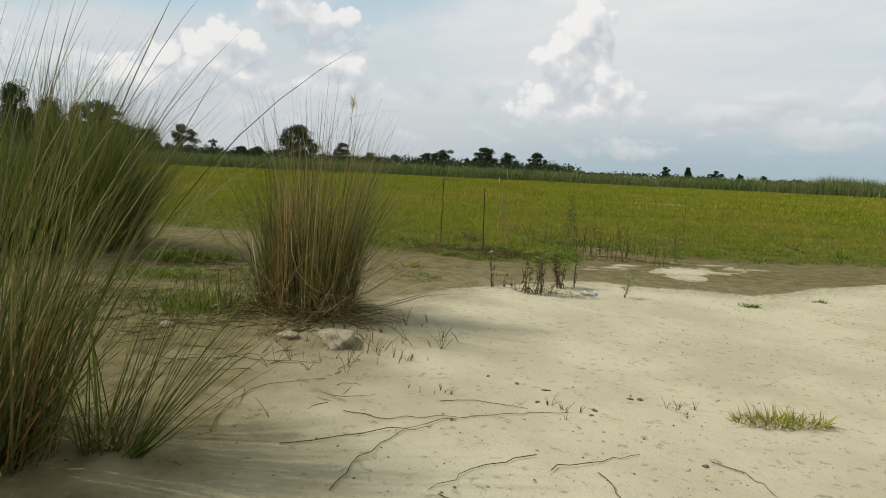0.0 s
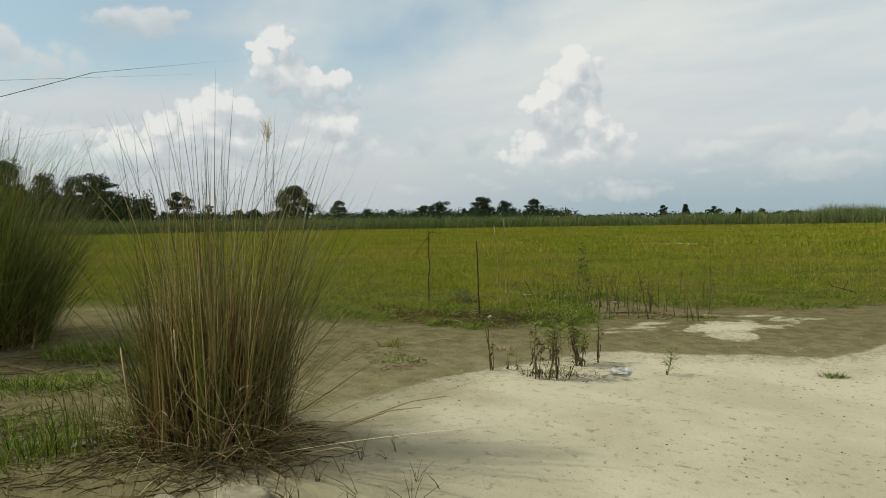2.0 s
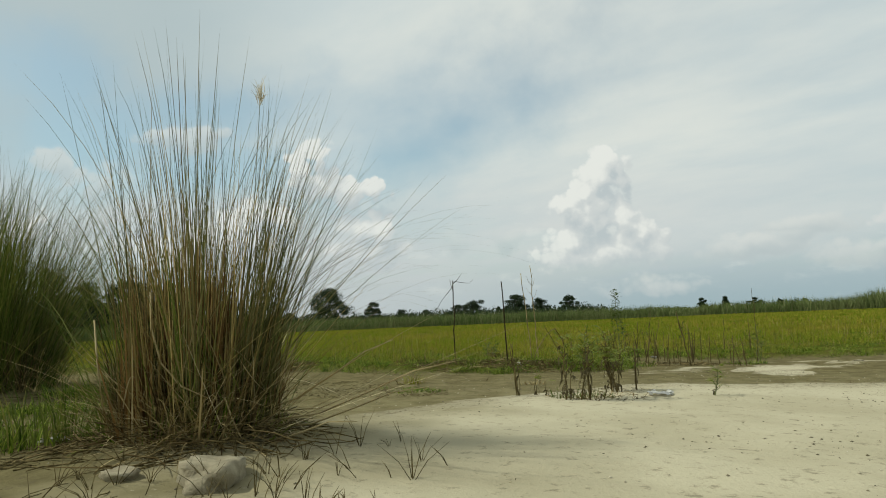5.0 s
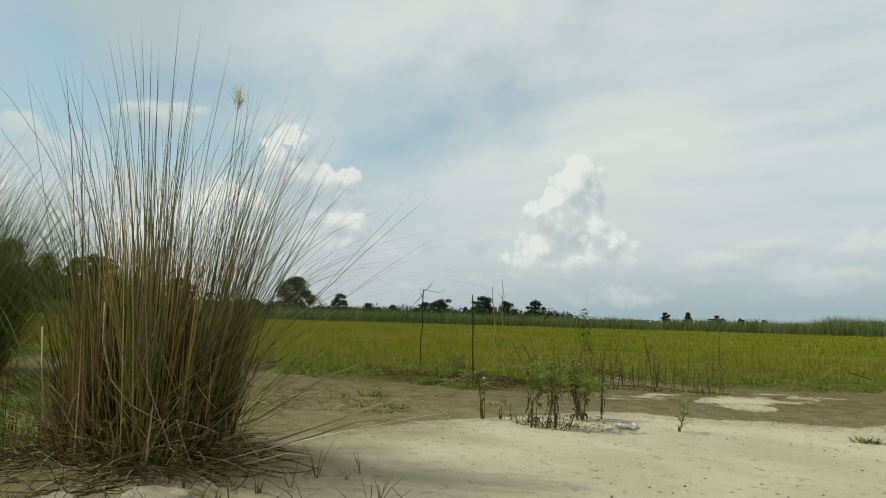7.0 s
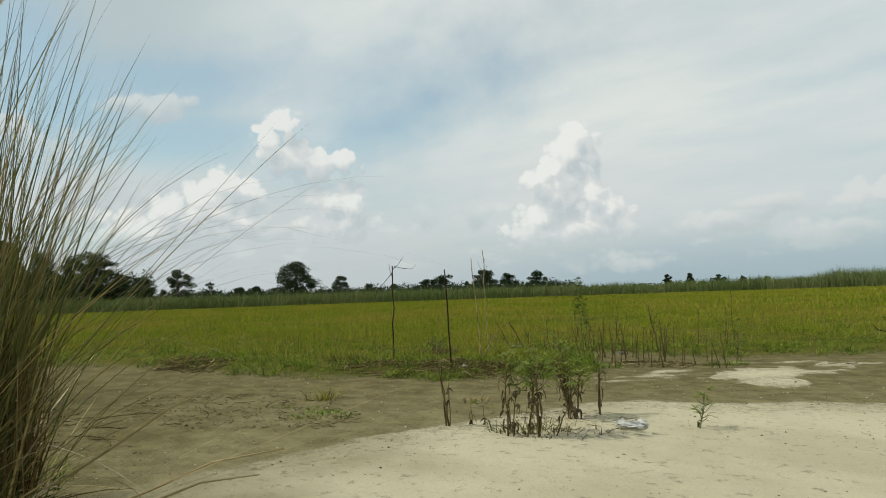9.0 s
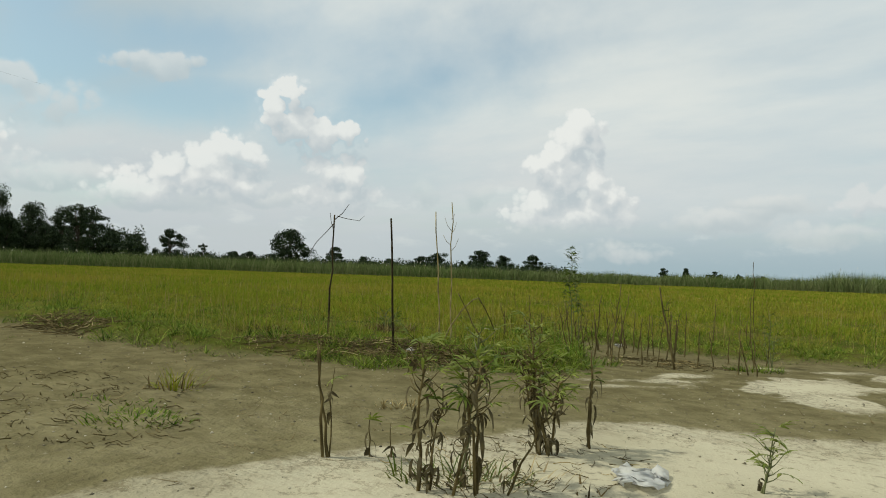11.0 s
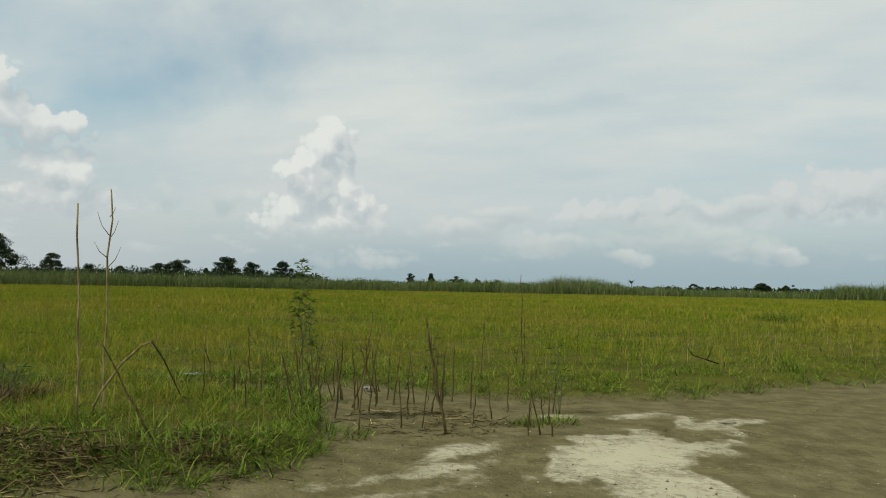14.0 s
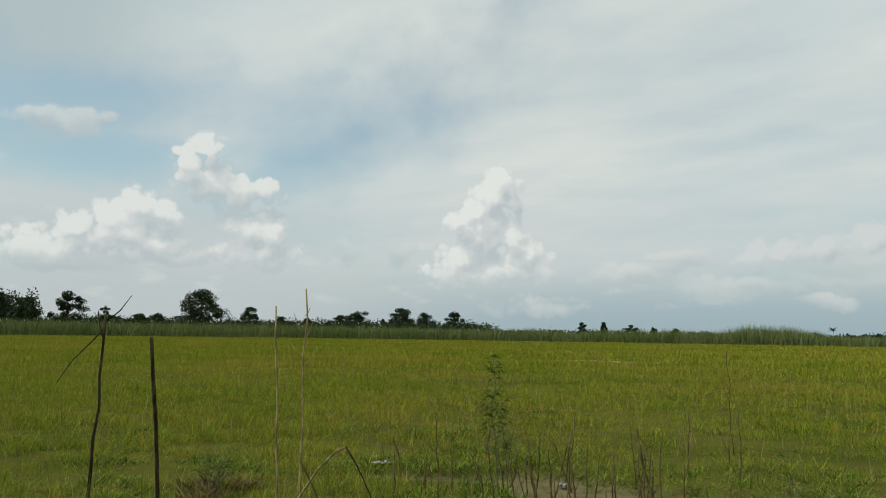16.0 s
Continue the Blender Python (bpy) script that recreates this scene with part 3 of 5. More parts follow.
def tufted(rng, x, y, per, height, spread_, width, lean, curl, segments):
    """Grass in tufts: per blades round every place, leaning outwards."""
    n = len(x)
    a, r = rng.uniform(0, 6.283, (n, per)), rng.random((n, per)) ** 0.7
    px = (x[:, None] + spread_[:, None] * r * np.cos(a)).ravel()
    py = (y[:, None] + spread_[:, None] * r * np.sin(a)).ravel()
    h = (height[:, None] * rng.uniform(0.45, 1.1, (n, per))).ravel()
    tilt = (lean[0] + (lean[1] - lean[0]) * r * rng.uniform(0.5, 1.2, (n, per))).ravel()
    base = np.stack([px, py, ground_z(px, py) - 0.01], 1)
    w = (width[:, None] * rng.uniform(0.6, 1.3, (n, per))).ravel()
    return blades(base, h, (a + rng.normal(0, 0.6, (n, per))).ravel(), tilt, rng.uniform(*curl, n * per), w, segments, rng)


def build_meadow():
    rng = np.random.default_rng(4)
    pieces = []
    x, y, r = scatter_meadow(rng, 54000, 3.0, 34.0, -88, 42, 0.8)
    d = meadow(x, y)
    u, v = to_uv(x, y)
    bare = smooth(8.0, 8.5, u) * smooth(11.4, 10.6, u) * smooth(2.8, 1.0, d)
    patches = fbm(x, y, 1.1, 31, 5)
    keep = (d > 0.02) & (patches + 0.25 * rng.random(len(d)) + 0.12 * smooth(0, 3, d) > 0.46 + 0.05 * bare) & (rng.random(len(x)) > 0.25 * bare)
    x, y, r, d, patches = x[keep], y[keep], r[keep], d[keep], patches[keep]
    h = (0.09 + 0.09 * rng.random(len(x))) * (0.35 + 1.3 * patches) * (0.6 + 0.4 * smooth(0, 0.8, d)) * (1 + 0.30 * smooth(3, 12, d))
    u, v = to_uv(x, y)
    lumps = smooth(0.42, 0.66, fbm(x, y, 0.32, 35, 3))
    h = h * np.where(d < 6, 0.42 + 1.05 * lumps, 1.0)
    thin = (d < 1.0) & (u < 8.4) & (rng.random(len(d)) < 0.88)
    x, y, r, d, h = x[~thin], y[~thin], r[~thin], d[~thin], h[~thin]
    near = d < 0.8 + 5.0 * rng.random(len(d)) ** 1.6
    spots = 0.03 + 0.005 * r
    pieces.append(tufted(rng, x[~near], y[~near], 10, 0.85 * h[~near], spots[~near], 0.0022 + 0.00042 * r[~near], (4, 44), (5, 60), 2))
    green = tufted(rng, x[near], y[near], 13, 0.72 * h[near], spots[near], 0.0022 + 0.00034 * r[near], (8, 72), (8, 95), 3)
    tagged(mesh_object("edge_meadow_grass", *green, NEARMEADOW), "short green meadow grass along the edge of the mud", "grass", kind="stuff")
    x, y, r = scatter_meadow(rng, 290000, 24.0, 122.0, -88, 42, 0.62)
    keep = fbm(x, y, 2.5, 61) + 0.3 * rng.random(len(x)) > 0.42
    for cx, cy, rx, ry in ((-4.6, 36.4, 2.4, 1.1), (6.2, 65.0, 2.8, 2.0), (16.3, 97.0, 4.5, 3.0)):
        keep &= np.hypot((x - cx) / rx, (y - cy) / ry) > 0.6 + 0.9 * fbm(x, y, 1.5, 8)
    x, y, r = x[keep], y[keep], r[keep]
    h = 0.62 * (0.20 + 0.16 * rng.random(len(x))) * (0.45 + 1.1 * fbm(x, y, 3.5, 43))
    base = np.stack([x, y, ground_z(x, y) - 0.01], 1)
    pieces.append(blades(base, h, rng.uniform(0, 6.283, len(x)), rng.uniform(0, 40, len(x)), rng.uniform(0, 20, len(x)), 0.0019 * r * (0.6 + 0.9 * rng.random(len(x))), 1, rng))
    # thin upright seed stalks
    x, y, r = scatter_meadow(rng, 11000, 4.0, 40.0, -88, 42, 0.85)
    keep = (meadow(x, y) > 0.3) & (fbm(x, y, 2.6, 77) + 0.22 * rng.random(len(x)) > 0.50)
    x, y, r = x[keep], y[keep], r[keep]
    base = np.stack([x, y, ground_z(x, y) - 0.01], 1)
    stalks = blades(base, rng.uniform(0.14, 0.36, len(x)), rng.uniform(0, 6.283, len(x)), rng.uniform(0, 14, len(x)), rng.uniform(0, 22, len(x)), 0.0018 + 0.00036 * r, 2, rng)
    verts, tris = gather(pieces)
    tagged(mesh_object("meadow_grass", verts, tris, MEADOW, flat=True), "yellow-green meadow grass covering the flat field", "grass", kind="stuff")
    tagged(mesh_object("seed_stalks", *stalks, SEED, flat=True), "thin brownish seed stalks over the meadow grass", "grass", kind="stuff")
    # dead thatch lying along the edge
    x, y, r = scatter_meadow(rng, 16000, 2.0, 15.0, -88, 42, 0.9)
    d = meadow(x, y)
    keep = (d > -0.22) & (d < 0.7 * rng.random(len(d)) ** 1.4) & (rng.random(len(d)) < 0.5) & (fbm(x, y, 0.4, 71) > 0.44 + 0.25 * smooth(0, -0.2, d))
    x, y = x[keep], y[keep]
    thatch = tufted(rng, x, y, 6, rng.uniform(0.05, 0.16, len(x)), rng.uniform(0.02, 0.06, len(x)), rng.uniform(0.003, 0.006, len(x)), (30, 85), (10, 80), 3)
    thatch[0][:, 2] = np.maximum(thatch[0][:, 2], ground_z(thatch[0][:, 0], thatch[0][:, 1]) + 0.002)
    tagged(mesh_object("edge_thatch", *thatch, THATCH), "brown dead grass lying along the meadow edge", "grass", kind="stuff")
    # the lush fringe along the sand
    x, y, r = scatter_meadow(rng, 27000, 2.0, 15.0, -88, 42, 0.9)
    d = meadow(x, y)
    u, v = to_uv(x, y)
    patches = fbm(x, y, 0.7, 51)
    keep = (d > -0.14) & (d < 1.6 * rng.random(len(d)) + 0.35) & (patches > 0.28 + 0.12 * rng.random(len(d)) + 0.05 * smooth(8.0, 8.6, u))
    x, y, d, patches = x[keep], y[keep], d[keep], patches[keep]
    h = (0.08 + 0.09 * rng.random(len(x))) * (0.22 + 1.25 * smooth(0.40, 0.62, fbm(x, y, 0.26, 53, 3)))
    verts, tris = tufted(rng, x, y, 9, h, rng.uniform(0.02, 0.07, len(x)), rng.uniform(0.004, 0.008, len(x)), (14, 84), (15, 110), 4)
    verts[:, 2] = np.maximum(verts[:, 2], ground_z(verts[:, 0], verts[:, 1]) - 0.005)
    tagged(mesh_object("fringe_grass", verts, tris, LUSH), "lush green grass on the edge of the sand", "grass", kind="stuff")


build_meadow()


def build_lush_patches():
    """Thick bright green cushions of grass in the meadow behind its edge, with dark gaps between."""
    rng = np.random.default_rng(44)
    x, y, r = scatter_meadow(rng, 70000, 3.0, 17.0, -80, 32, 0.8)
    d = meadow(x, y)
    u, v = to_uv(x, y)
    cushion = fbm(x, y, 0.55, 45, 3) + 0.5 * (fbm(x, y, 2.6, 46, 2) - 0.5)
    keep = (d > 0.0) & (d < 5.5) & ((u < 8.4 + 0.5 * rng.random(len(u))) | (d < 0.3 + 1.8 * rng.random(len(d)))) & (cushion > 0.47 + 0.05 * d * rng.random(len(d)) + 0.10 * smooth(6.6, 8.2, u) * smooth(1.0, 3.0, d))
    x, y, cushion = x[keep], y[keep], cushion[keep]
    h = (0.05 + 0.09 * rng.random(len(x))) * (0.7 + 3.0 * np.clip(cushion - 0.50, 0, 0.2))
    v, t = tufted(rng, x, y, 8, h, rng.uniform(0.02, 0.05, len(x)), rng.uniform(0.004, 0.009, len(x)), (18, 88), (15, 110), 3)
    tagged(mesh_object("cushion_grass", v, t, LUSH), "bright green grass cushions in the near meadow", "grass", kind="stuff")


build_lush_patches()

# ---------------------------------------------------------------- tall grass clumps


def disc(rng, n, rx, ry, turn=0.0, hollow=0.6):
    a, r = rng.uniform(0, 6.283, n), rng.random(n) ** hollow
    x, y = rx * r * np.cos(a), ry * r * np.sin(a)
    return np.stack([x * math.cos(turn) - y * math.sin(turn), x * math.sin(turn) + y * math.cos(turn)], 1), a + turn, r


def clump(name, x, y, label, layers, seed, sheaves=16, narrow=1.0):
    """A tussock of tall grass that grows in sheaves. Each layer: part name, material, count, rx, ry, heights, lean, curl, width, wind (heading, force), segments."""
    ob = thing(name, x, y, 0.0, label, "grass clump", "tall grass clumps")
    rng = np.random.default_rng(seed)
    for what, mat, n, rx, ry, (h0, h1), (l0, l1), (c0, c1), (w0, w1), wind, segs in layers:
        rx, ry = rx * narrow, ry * (0.5 + 0.5 * narrow)
        cxy, ca, cr = disc(rng, sheaves, rx, ry, RIGHT, 0.55)
        c_lean, c_tall = rng.uniform(0.2, 1.5, sheaves), rng.uniform(0.74, 1.10, sheaves)
        c_way = ca + rng.normal(0, 0.55, sheaves)
        pick = rng.integers(0, sheaves, n)
        xy = cxy[pick] + rng.normal(0, 0.115 * rx, (n, 2))
        r = np.clip(np.hypot(xy[:, 0] / rx, xy[:, 1] / ry), 0, 1.15)
        h = rng.uniform(h0, h1, n) * (1.0 - 0.12 * r) * c_tall[pick]
        lean = l0 + (l1 - l0) * r**1.2 * c_lean[pick] * rng.uniform(0.5, 1.3, n) + rng.normal(0, 3.5, n)
        curl = rng.uniform(c0, c1, n) * rng.random(n) ** 0.6
        way = c_way[pick] + rng.normal(0, 0.35, n)
        if what in ("dead_foliage", "fallen_straw"):
            way = way + rng.uniform(-2.2, 2.2, n)
        if wind is not None:
            way = way + wind[1] * np.sin(wind[0] - way)
        base = np.concatenate([xy, (ground_z(xy[:, 0] + x, xy[:, 1] + y) - 0.02)[:, None]], 1)
        v, t = blades(base, h, way, lean, curl, rng.uniform(w0, w1, n), segs, rng, 1.8)
        v[:, 2] = np.maximum(v[:, 2], ground_z(v[:, 0] + x, v[:, 1] + y) - 0.02 + 0.024 * rng.random(len(v)))
        mesh_object(what, v, t, mat, ob)["kind"] = "stuff"
    return ob


RIGHT = math.atan2(SU, CU)
clump("grass_clump", 3.58, 2.47, "golden tussock of tall dry reed grass on bare mud", [
    ("straw", STRAW, 400, 0.47, 0.43, (0.65, 1.30), (0, 8), (0, 14), (0.006, 0.013), (RIGHT, 0.15), 5),
    ("brown_straw", RUSTY, 820, 0.46, 0.41, (0.35, 1.15), (0, 8), (0, 16), (0.006, 0.013), None, 4),
    ("tall_grass", REED, 400, 0.46, 0.42, (1.35, 2.20), (0, 14), (4, 58), (0.004, 0.0075), (RIGHT, 0.15), 9),
    ("tall_straw", STRAW, 150, 0.46, 0.42, (1.25, 2.10), (0, 14), (4, 52), (0.004, 0.007), (RIGHT, 0.15), 9),
    ("green_grass", GREENREED, 230, 0.48, 0.44, (0.6, 1.6), (1, 14), (10, 60), (0.005, 0.010), (RIGHT + 3.0, 0.3), 7),
    ("arching_grass", REED, 64, 0.42, 0.38, (1.4, 2.1), (10, 28), (50, 105), (0.0035, 0.006), (RIGHT, 1.2), 11),
    # short dark brown blades, added to deepen the shade inside the foot
    ("shade_stubble", THATCH, 1400, 0.46, 0.42, (0.10, 0.62), (0, 40), (0, 60), (0.005, 0.010), None, 4),
    ("dead_foliage", DRYLEAF, 420, 0.60, 0.56, (0.20, 0.70), (4, 66), (10, 130), (0.004, 0.009), None, 6),
    ("green_skirt", LUSH, 300, 0.62, 0.58, (0.12, 0.45), (10, 50), (10, 70), (0.004, 0.007), None, 4),
    ("fallen_straw", DRYLEAF, 260, 0.52, 0.48, (0.4, 1.0), (50, 80), (30, 70), (0.004, 0.008), None, 7),
    ("leaning_grass", GREENREED, 70, 0.46, 0.42, (0.9, 1.6), (12, 30), (50, 110), (0.004, 0.008), (RIGHT + 3.14, 1.3), 10),
    ("drooping_grass", REED, 34, 0.40, 0.36, (1.3, 2.0), (24, 42), (45, 82), (0.005, 0.007), (RIGHT, 1.3), 11),
    ("long_fallen_grass", STRAW, 24, 0.42, 0.38, (1.2, 1.9), (38, 56), (40, 66), (0.004, 0.007), (RIGHT - 0.3, 1.4), 11),
], 11, 22, 0.76)
rng_q = np.random.default_rng(31)
tall = [o for o in scene.objects if o.name == "grass_clump"][0]
stem_pts = [np.array((0.16, 0.12, 0.1)), np.array((0.24, 0.18, 1.1)), np.array((0.29, 0.22, 2.02))]
mesh_object("plume_stem", *tube(stem_pts, [0.003, 0.0025, 0.0015], 5), REED, tall)
spikes = np.tile(stem_pts[2][None], (46, 1)) + rng_q.normal(0, 0.008, (46, 3)) - np.array([[0, 0, 0.06]]) * rng_q.random((46, 1))
mesh_object("plume", *blades(spikes, rng_q.uniform(0.06, 0.13, 46), rng_q.uniform(0, 6.283, 46), rng_q.uniform(5, 40, 46), rng_q.uniform(20, 80, 46), np.full(46, 0.005), 4, rng_q), PLUME, tall, "silky white flower plume")
m = 30
heads = RIGHT + rng_q.normal(-0.1, 0.55, m)
roots = np.stack([0.22 * np.cos(heads) * rng_q.random(m), 0.22 * np.sin(heads) * rng_q.random(m), np.full(m, 0.08)], 1)
mesh_object("arching_stalk", *blades(roots, rng_q.uniform(1.6, 2.3, m), heads, rng_q.uniform(8, 22, m), rng_q.uniform(70, 105, m), rng_q.uniform(0.004, 0.006, m), 12, rng_q, 1.15), REED, tall, "thin grey-green stalks arching over")["kind"] = "stuff"
m = 13
heads = RIGHT + rng_q.normal(-0.35, 0.40, m)
roots = np.stack([0.22 * np.cos(heads), 0.22 * np.sin(heads), np.full(m, 0.10)], 1)
v, t = blades(roots, rng_q.uniform(0.9, 1.75, m), heads, rng_q.uniform(58, 74, m), rng_q.uniform(-8, 12, m), rng_q.uniform(0.008, 0.013, m), 10, rng_q, 1.0)
v[:, 2] = np.maximum(v[:, 2], ground_z(v[:, 0] + 3.62, v[:, 1] + 2.5) + 0.004)
mesh_object("fallen_stalk", v, t, CANESTRAW, tall, "long pale stalks fallen over the sand")["kind"] = "stuff"
# broken stalks that cross one another over the skin of the tussock
m = 230
ring = rng_q.uniform(0, 6.283, m)
reach = rng_q.uniform(0.33, 0.47, m)
roots = np.stack([reach * np.cos(ring), reach * 0.95 * np.sin(ring), rng_q.uniform(0.03, 0.55, m) ** 1.3 + 0.03], 1)
v, t = blades(roots, rng_q.uniform(0.25, 0.75, m), ring + rng_q.choice([-1.0, 1.0], m) * rng_q.uniform(0.9, 1.7, m), rng_q.uniform(18, 100, m), rng_q.uniform(-20, 50, m), rng_q.uniform(0.004, 0.009, m), 6, rng_q, 1.2)
v[:, 2] = np.maximum(v[:, 2], ground_z(v[:, 0] + 3.58, v[:, 1] + 2.47) + 0.004)
for side, rise, far in ((-0.30, 0.40, 1.45), (-0.10, 0.26, 1.25), (-0.55, 0.16, 1.10), (0.15, 0.50, 1.05)):
    c, d = math.cos(RIGHT + side), math.sin(RIGHT + side)
    line = [(c * q * far, d * q * far, 0.12 + rise * q + 0.03 * math.sin(9 * q)) for q in (0.08, 0.3, 0.5, 0.7, 0.85, 1.0)]
    mesh_object("leaning_stalk", *tube(line, [0.006, 0.0055, 0.005, 0.0045, 0.0035, 0.002], 5), CANESTRAW, tall, "pale stalk leaning far out over the sand")
mesh_object("crossing_straw", v, t, CANESTRAW, tall, "pale broken stalks crossing at the foot")["kind"] = "stuff"
for bent in (((0.19, -0.36, 0.92), (0.22, -0.37, 0.74), (0.27, -0.35, 0.58), (0.36, -0.30, 0.47), (0.46, -0.22, 0.41)), ((0.44, -0.12, 0.40), (0.47, -0.10, 0.30), (0.52, -0.08, 0.20)), ((-0.18, -0.46, 0.80), (-0.10, -0.48, 0.60), (-0.03, -0.48, 0.35))):
    mesh_object("bent_stalk", *tube(bent, [0.0045] * (len(bent) - 1) + [0.002], 5), CANESTRAW, tall, "pale bent stalk hanging down")
clump("grass_clump", -1.72, 2.72, "large dense green tussock of tall reed grass", [
    ("green_grass", GREENREED, 4200, 1.0, 1.0, (1.3, 2.45), (0, 30), (10, 85), (0.006, 0.012), None, 6),
    ("tall_grass", REED, 1300, 1.0, 0.95, (2.0, 2.95), (0, 24), (8, 75), (0.004, 0.008), None, 8),
    ("brown_straw", STALK, 700, 1.0, 0.95, (0.5, 1.2), (0, 22), (0, 20), (0.006, 0.011), None, 4),
    ("dead_foliage", DRYLEAF, 1300, 1.02, 1.02, (0.5, 1.2), (20, 70), (20, 120), (0.005, 0.010), None, 6),
], 12, 40)
clump("grass_clump", 4.82, -0.62, "brownish-green tussock of tall reed grass leaning over the sand", [
    ("straw", STRAW, 70, 0.36, 0.30, (0.8, 1.5), (0, 24), (0, 20), (0.006, 0.012), (RIGHT, 0.1), 5),
    ("brown_straw", RUSTY, 230, 0.36, 0.30, (0.5, 1.2), (0, 26), (0, 24), (0.007, 0.013), None, 5),
    ("green_grass", GREENREED, 380, 0.40, 0.34, (0.8, 1.7), (2, 42), (10, 60), (0.007, 0.013), (RIGHT, 0.5), 8),
    ("tall_grass", REED, 260, 0.38, 0.30, (1.4, 2.2), (2, 28), (8, 60), (0.005, 0.010), (RIGHT, 0.4), 9),
    ("dead_foliage", DRYLEAF, 130, 0.42, 0.36, (0.3, 1.1), (10, 70), (10, 100), (0.005, 0.010), None, 5),
    ("arching_grass", REED, 60, 0.36, 0.30, (1.6, 2.5), (4, 26), (40, 95), (0.005, 0.009), (RIGHT, 0.6), 11),
], 13, 14)
clump("grass_clump", 5.22, -0.12, "small sparse green tussock of reed grass leaning over the sand", [
    ("green_grass", GREENREED, 58, 0.20, 0.14, (0.7, 1.3), (22, 50), (0, 30), (0.005, 0.009), (RIGHT, 1.2), 7),
    ("tall_grass", REED, 40, 0.18, 0.14, (0.7, 1.4), (18, 52), (0, 34), (0.005, 0.008), (RIGHT, 1.2), 7),
    ("dead_foliage", DRYLEAF, 40, 0.16, 0.12, (0.2, 0.6), (20, 75), (10, 80), (0.004, 0.008), None, 5),
], 14, 5)

# ---------------------------------------------------------------- far reed belt and trees


def build_reed_belt():
    rng = np.random.default_rng(6)
    n = 72000
    az = rng.uniform(-95, 45, n)
    depth = rng.random(n)
    base_r = 106 + 8 * value_noise(az, 0 * az, 9.0, 3) + depth * 26
    a = np.radians(az)
    x, y = 5 + base_r * np.sin(a), 4 + base_r * np.cos(a)
    tall = np.interp(az, [-95, -60, -46, -36, -30, -21, -19.5, -18.5, -9, -7.5, -4, -2.0, -1, 2, 4, 12, 13.5, 45], [2.7, 2.7, 2.7, 2.5, 2.4, 2.3, 1.8, 2.4, 2.4, 3.2, 3.3, 2.5, 1.9, 1.7, 1.5, 1.5, 2.7, 2.5])
    hump = np.abs(np.sin(az * 1.9 + 5 * value_noise(az, depth * 4, 2.2, 15)))
    lumps = 0.62 + 0.34 * fbm(az, depth * 3, 0.9, 5) + 0.26 * hump**0.6
    h = tall * lumps * (0.62 + 0.46 * rng.random(n) ** 0.7)
    base = np.stack([x, y, ground_z(x, y) - 0.05], 1)
    v, t = blades(base, h, rng.uniform(0, 6.283, n), rng.uniform(0, 22, n), rng.uniform(10, 80, n), rng.uniform(0.05, 0.12, n), 3, rng)
    tagged(mesh_object("reed_belt", v, t, FARREED), "belt of tall grey-green reeds along the far side of the meadow", "reeds", kind="stuff")
    m = 500
    pick = rng.choice(n, m, replace=False)
    v, t = blades(base[pick] + np.stack([0 * h[pick], 0 * h[pick], h[pick] * 0.93], 1), rng.uniform(0.2, 0.45, m), rng.uniform(0, 6.283, m), rng.uniform(0, 30, m), rng.uniform(0, 40, m), rng.uniform(0.04, 0.09, m), 2, rng)
    tagged(mesh_object("reed_plumes", v, t, PLUME), "pale plumes over the far reeds", "reed plumes", kind="stuff")


build_reed_belt()


def leaf_cloud(rng, centre, radii, n, size):
    """Small two-sided leaf sprays filling an uneven ball, denser at the skin."""
    d = rng.normal(0, 1, (n, 3))
    d /= np.linalg.norm(d, axis=1)[:, None]
    r = rng.random(n) ** 0.4
    lump = 0.75 + 0.5 * value_noise(d[:, 0] * 2 + centre[0], d[:, 1] * 2 + d[:, 2] * 3, 0.8, 3)
    at = np.asarray(centre) + d * (r * lump)[:, None] * np.asarray(radii)
    a = rng.normal(0, 1, (n, 3))
    a /= np.linalg.norm(a, axis=1)[:, None]
    b = np.cross(a, rng.normal(0, 1, (n, 3)))
    b /= np.linalg.norm(b, axis=1)[:, None] + 1e-9
    s = (size * rng.uniform(0.5, 1.2, n))[:, None]
    v = np.stack([at - a * s, at + b * s * 0.5, at + a * s, at - b * s * 0.5], 1).reshape(-1, 3)
    i = np.arange(n)[:, None, None] * 4
    return v, (i + np.array([[0, 1, 2], [0, 2, 3]])[None]).reshape(-1, 3)


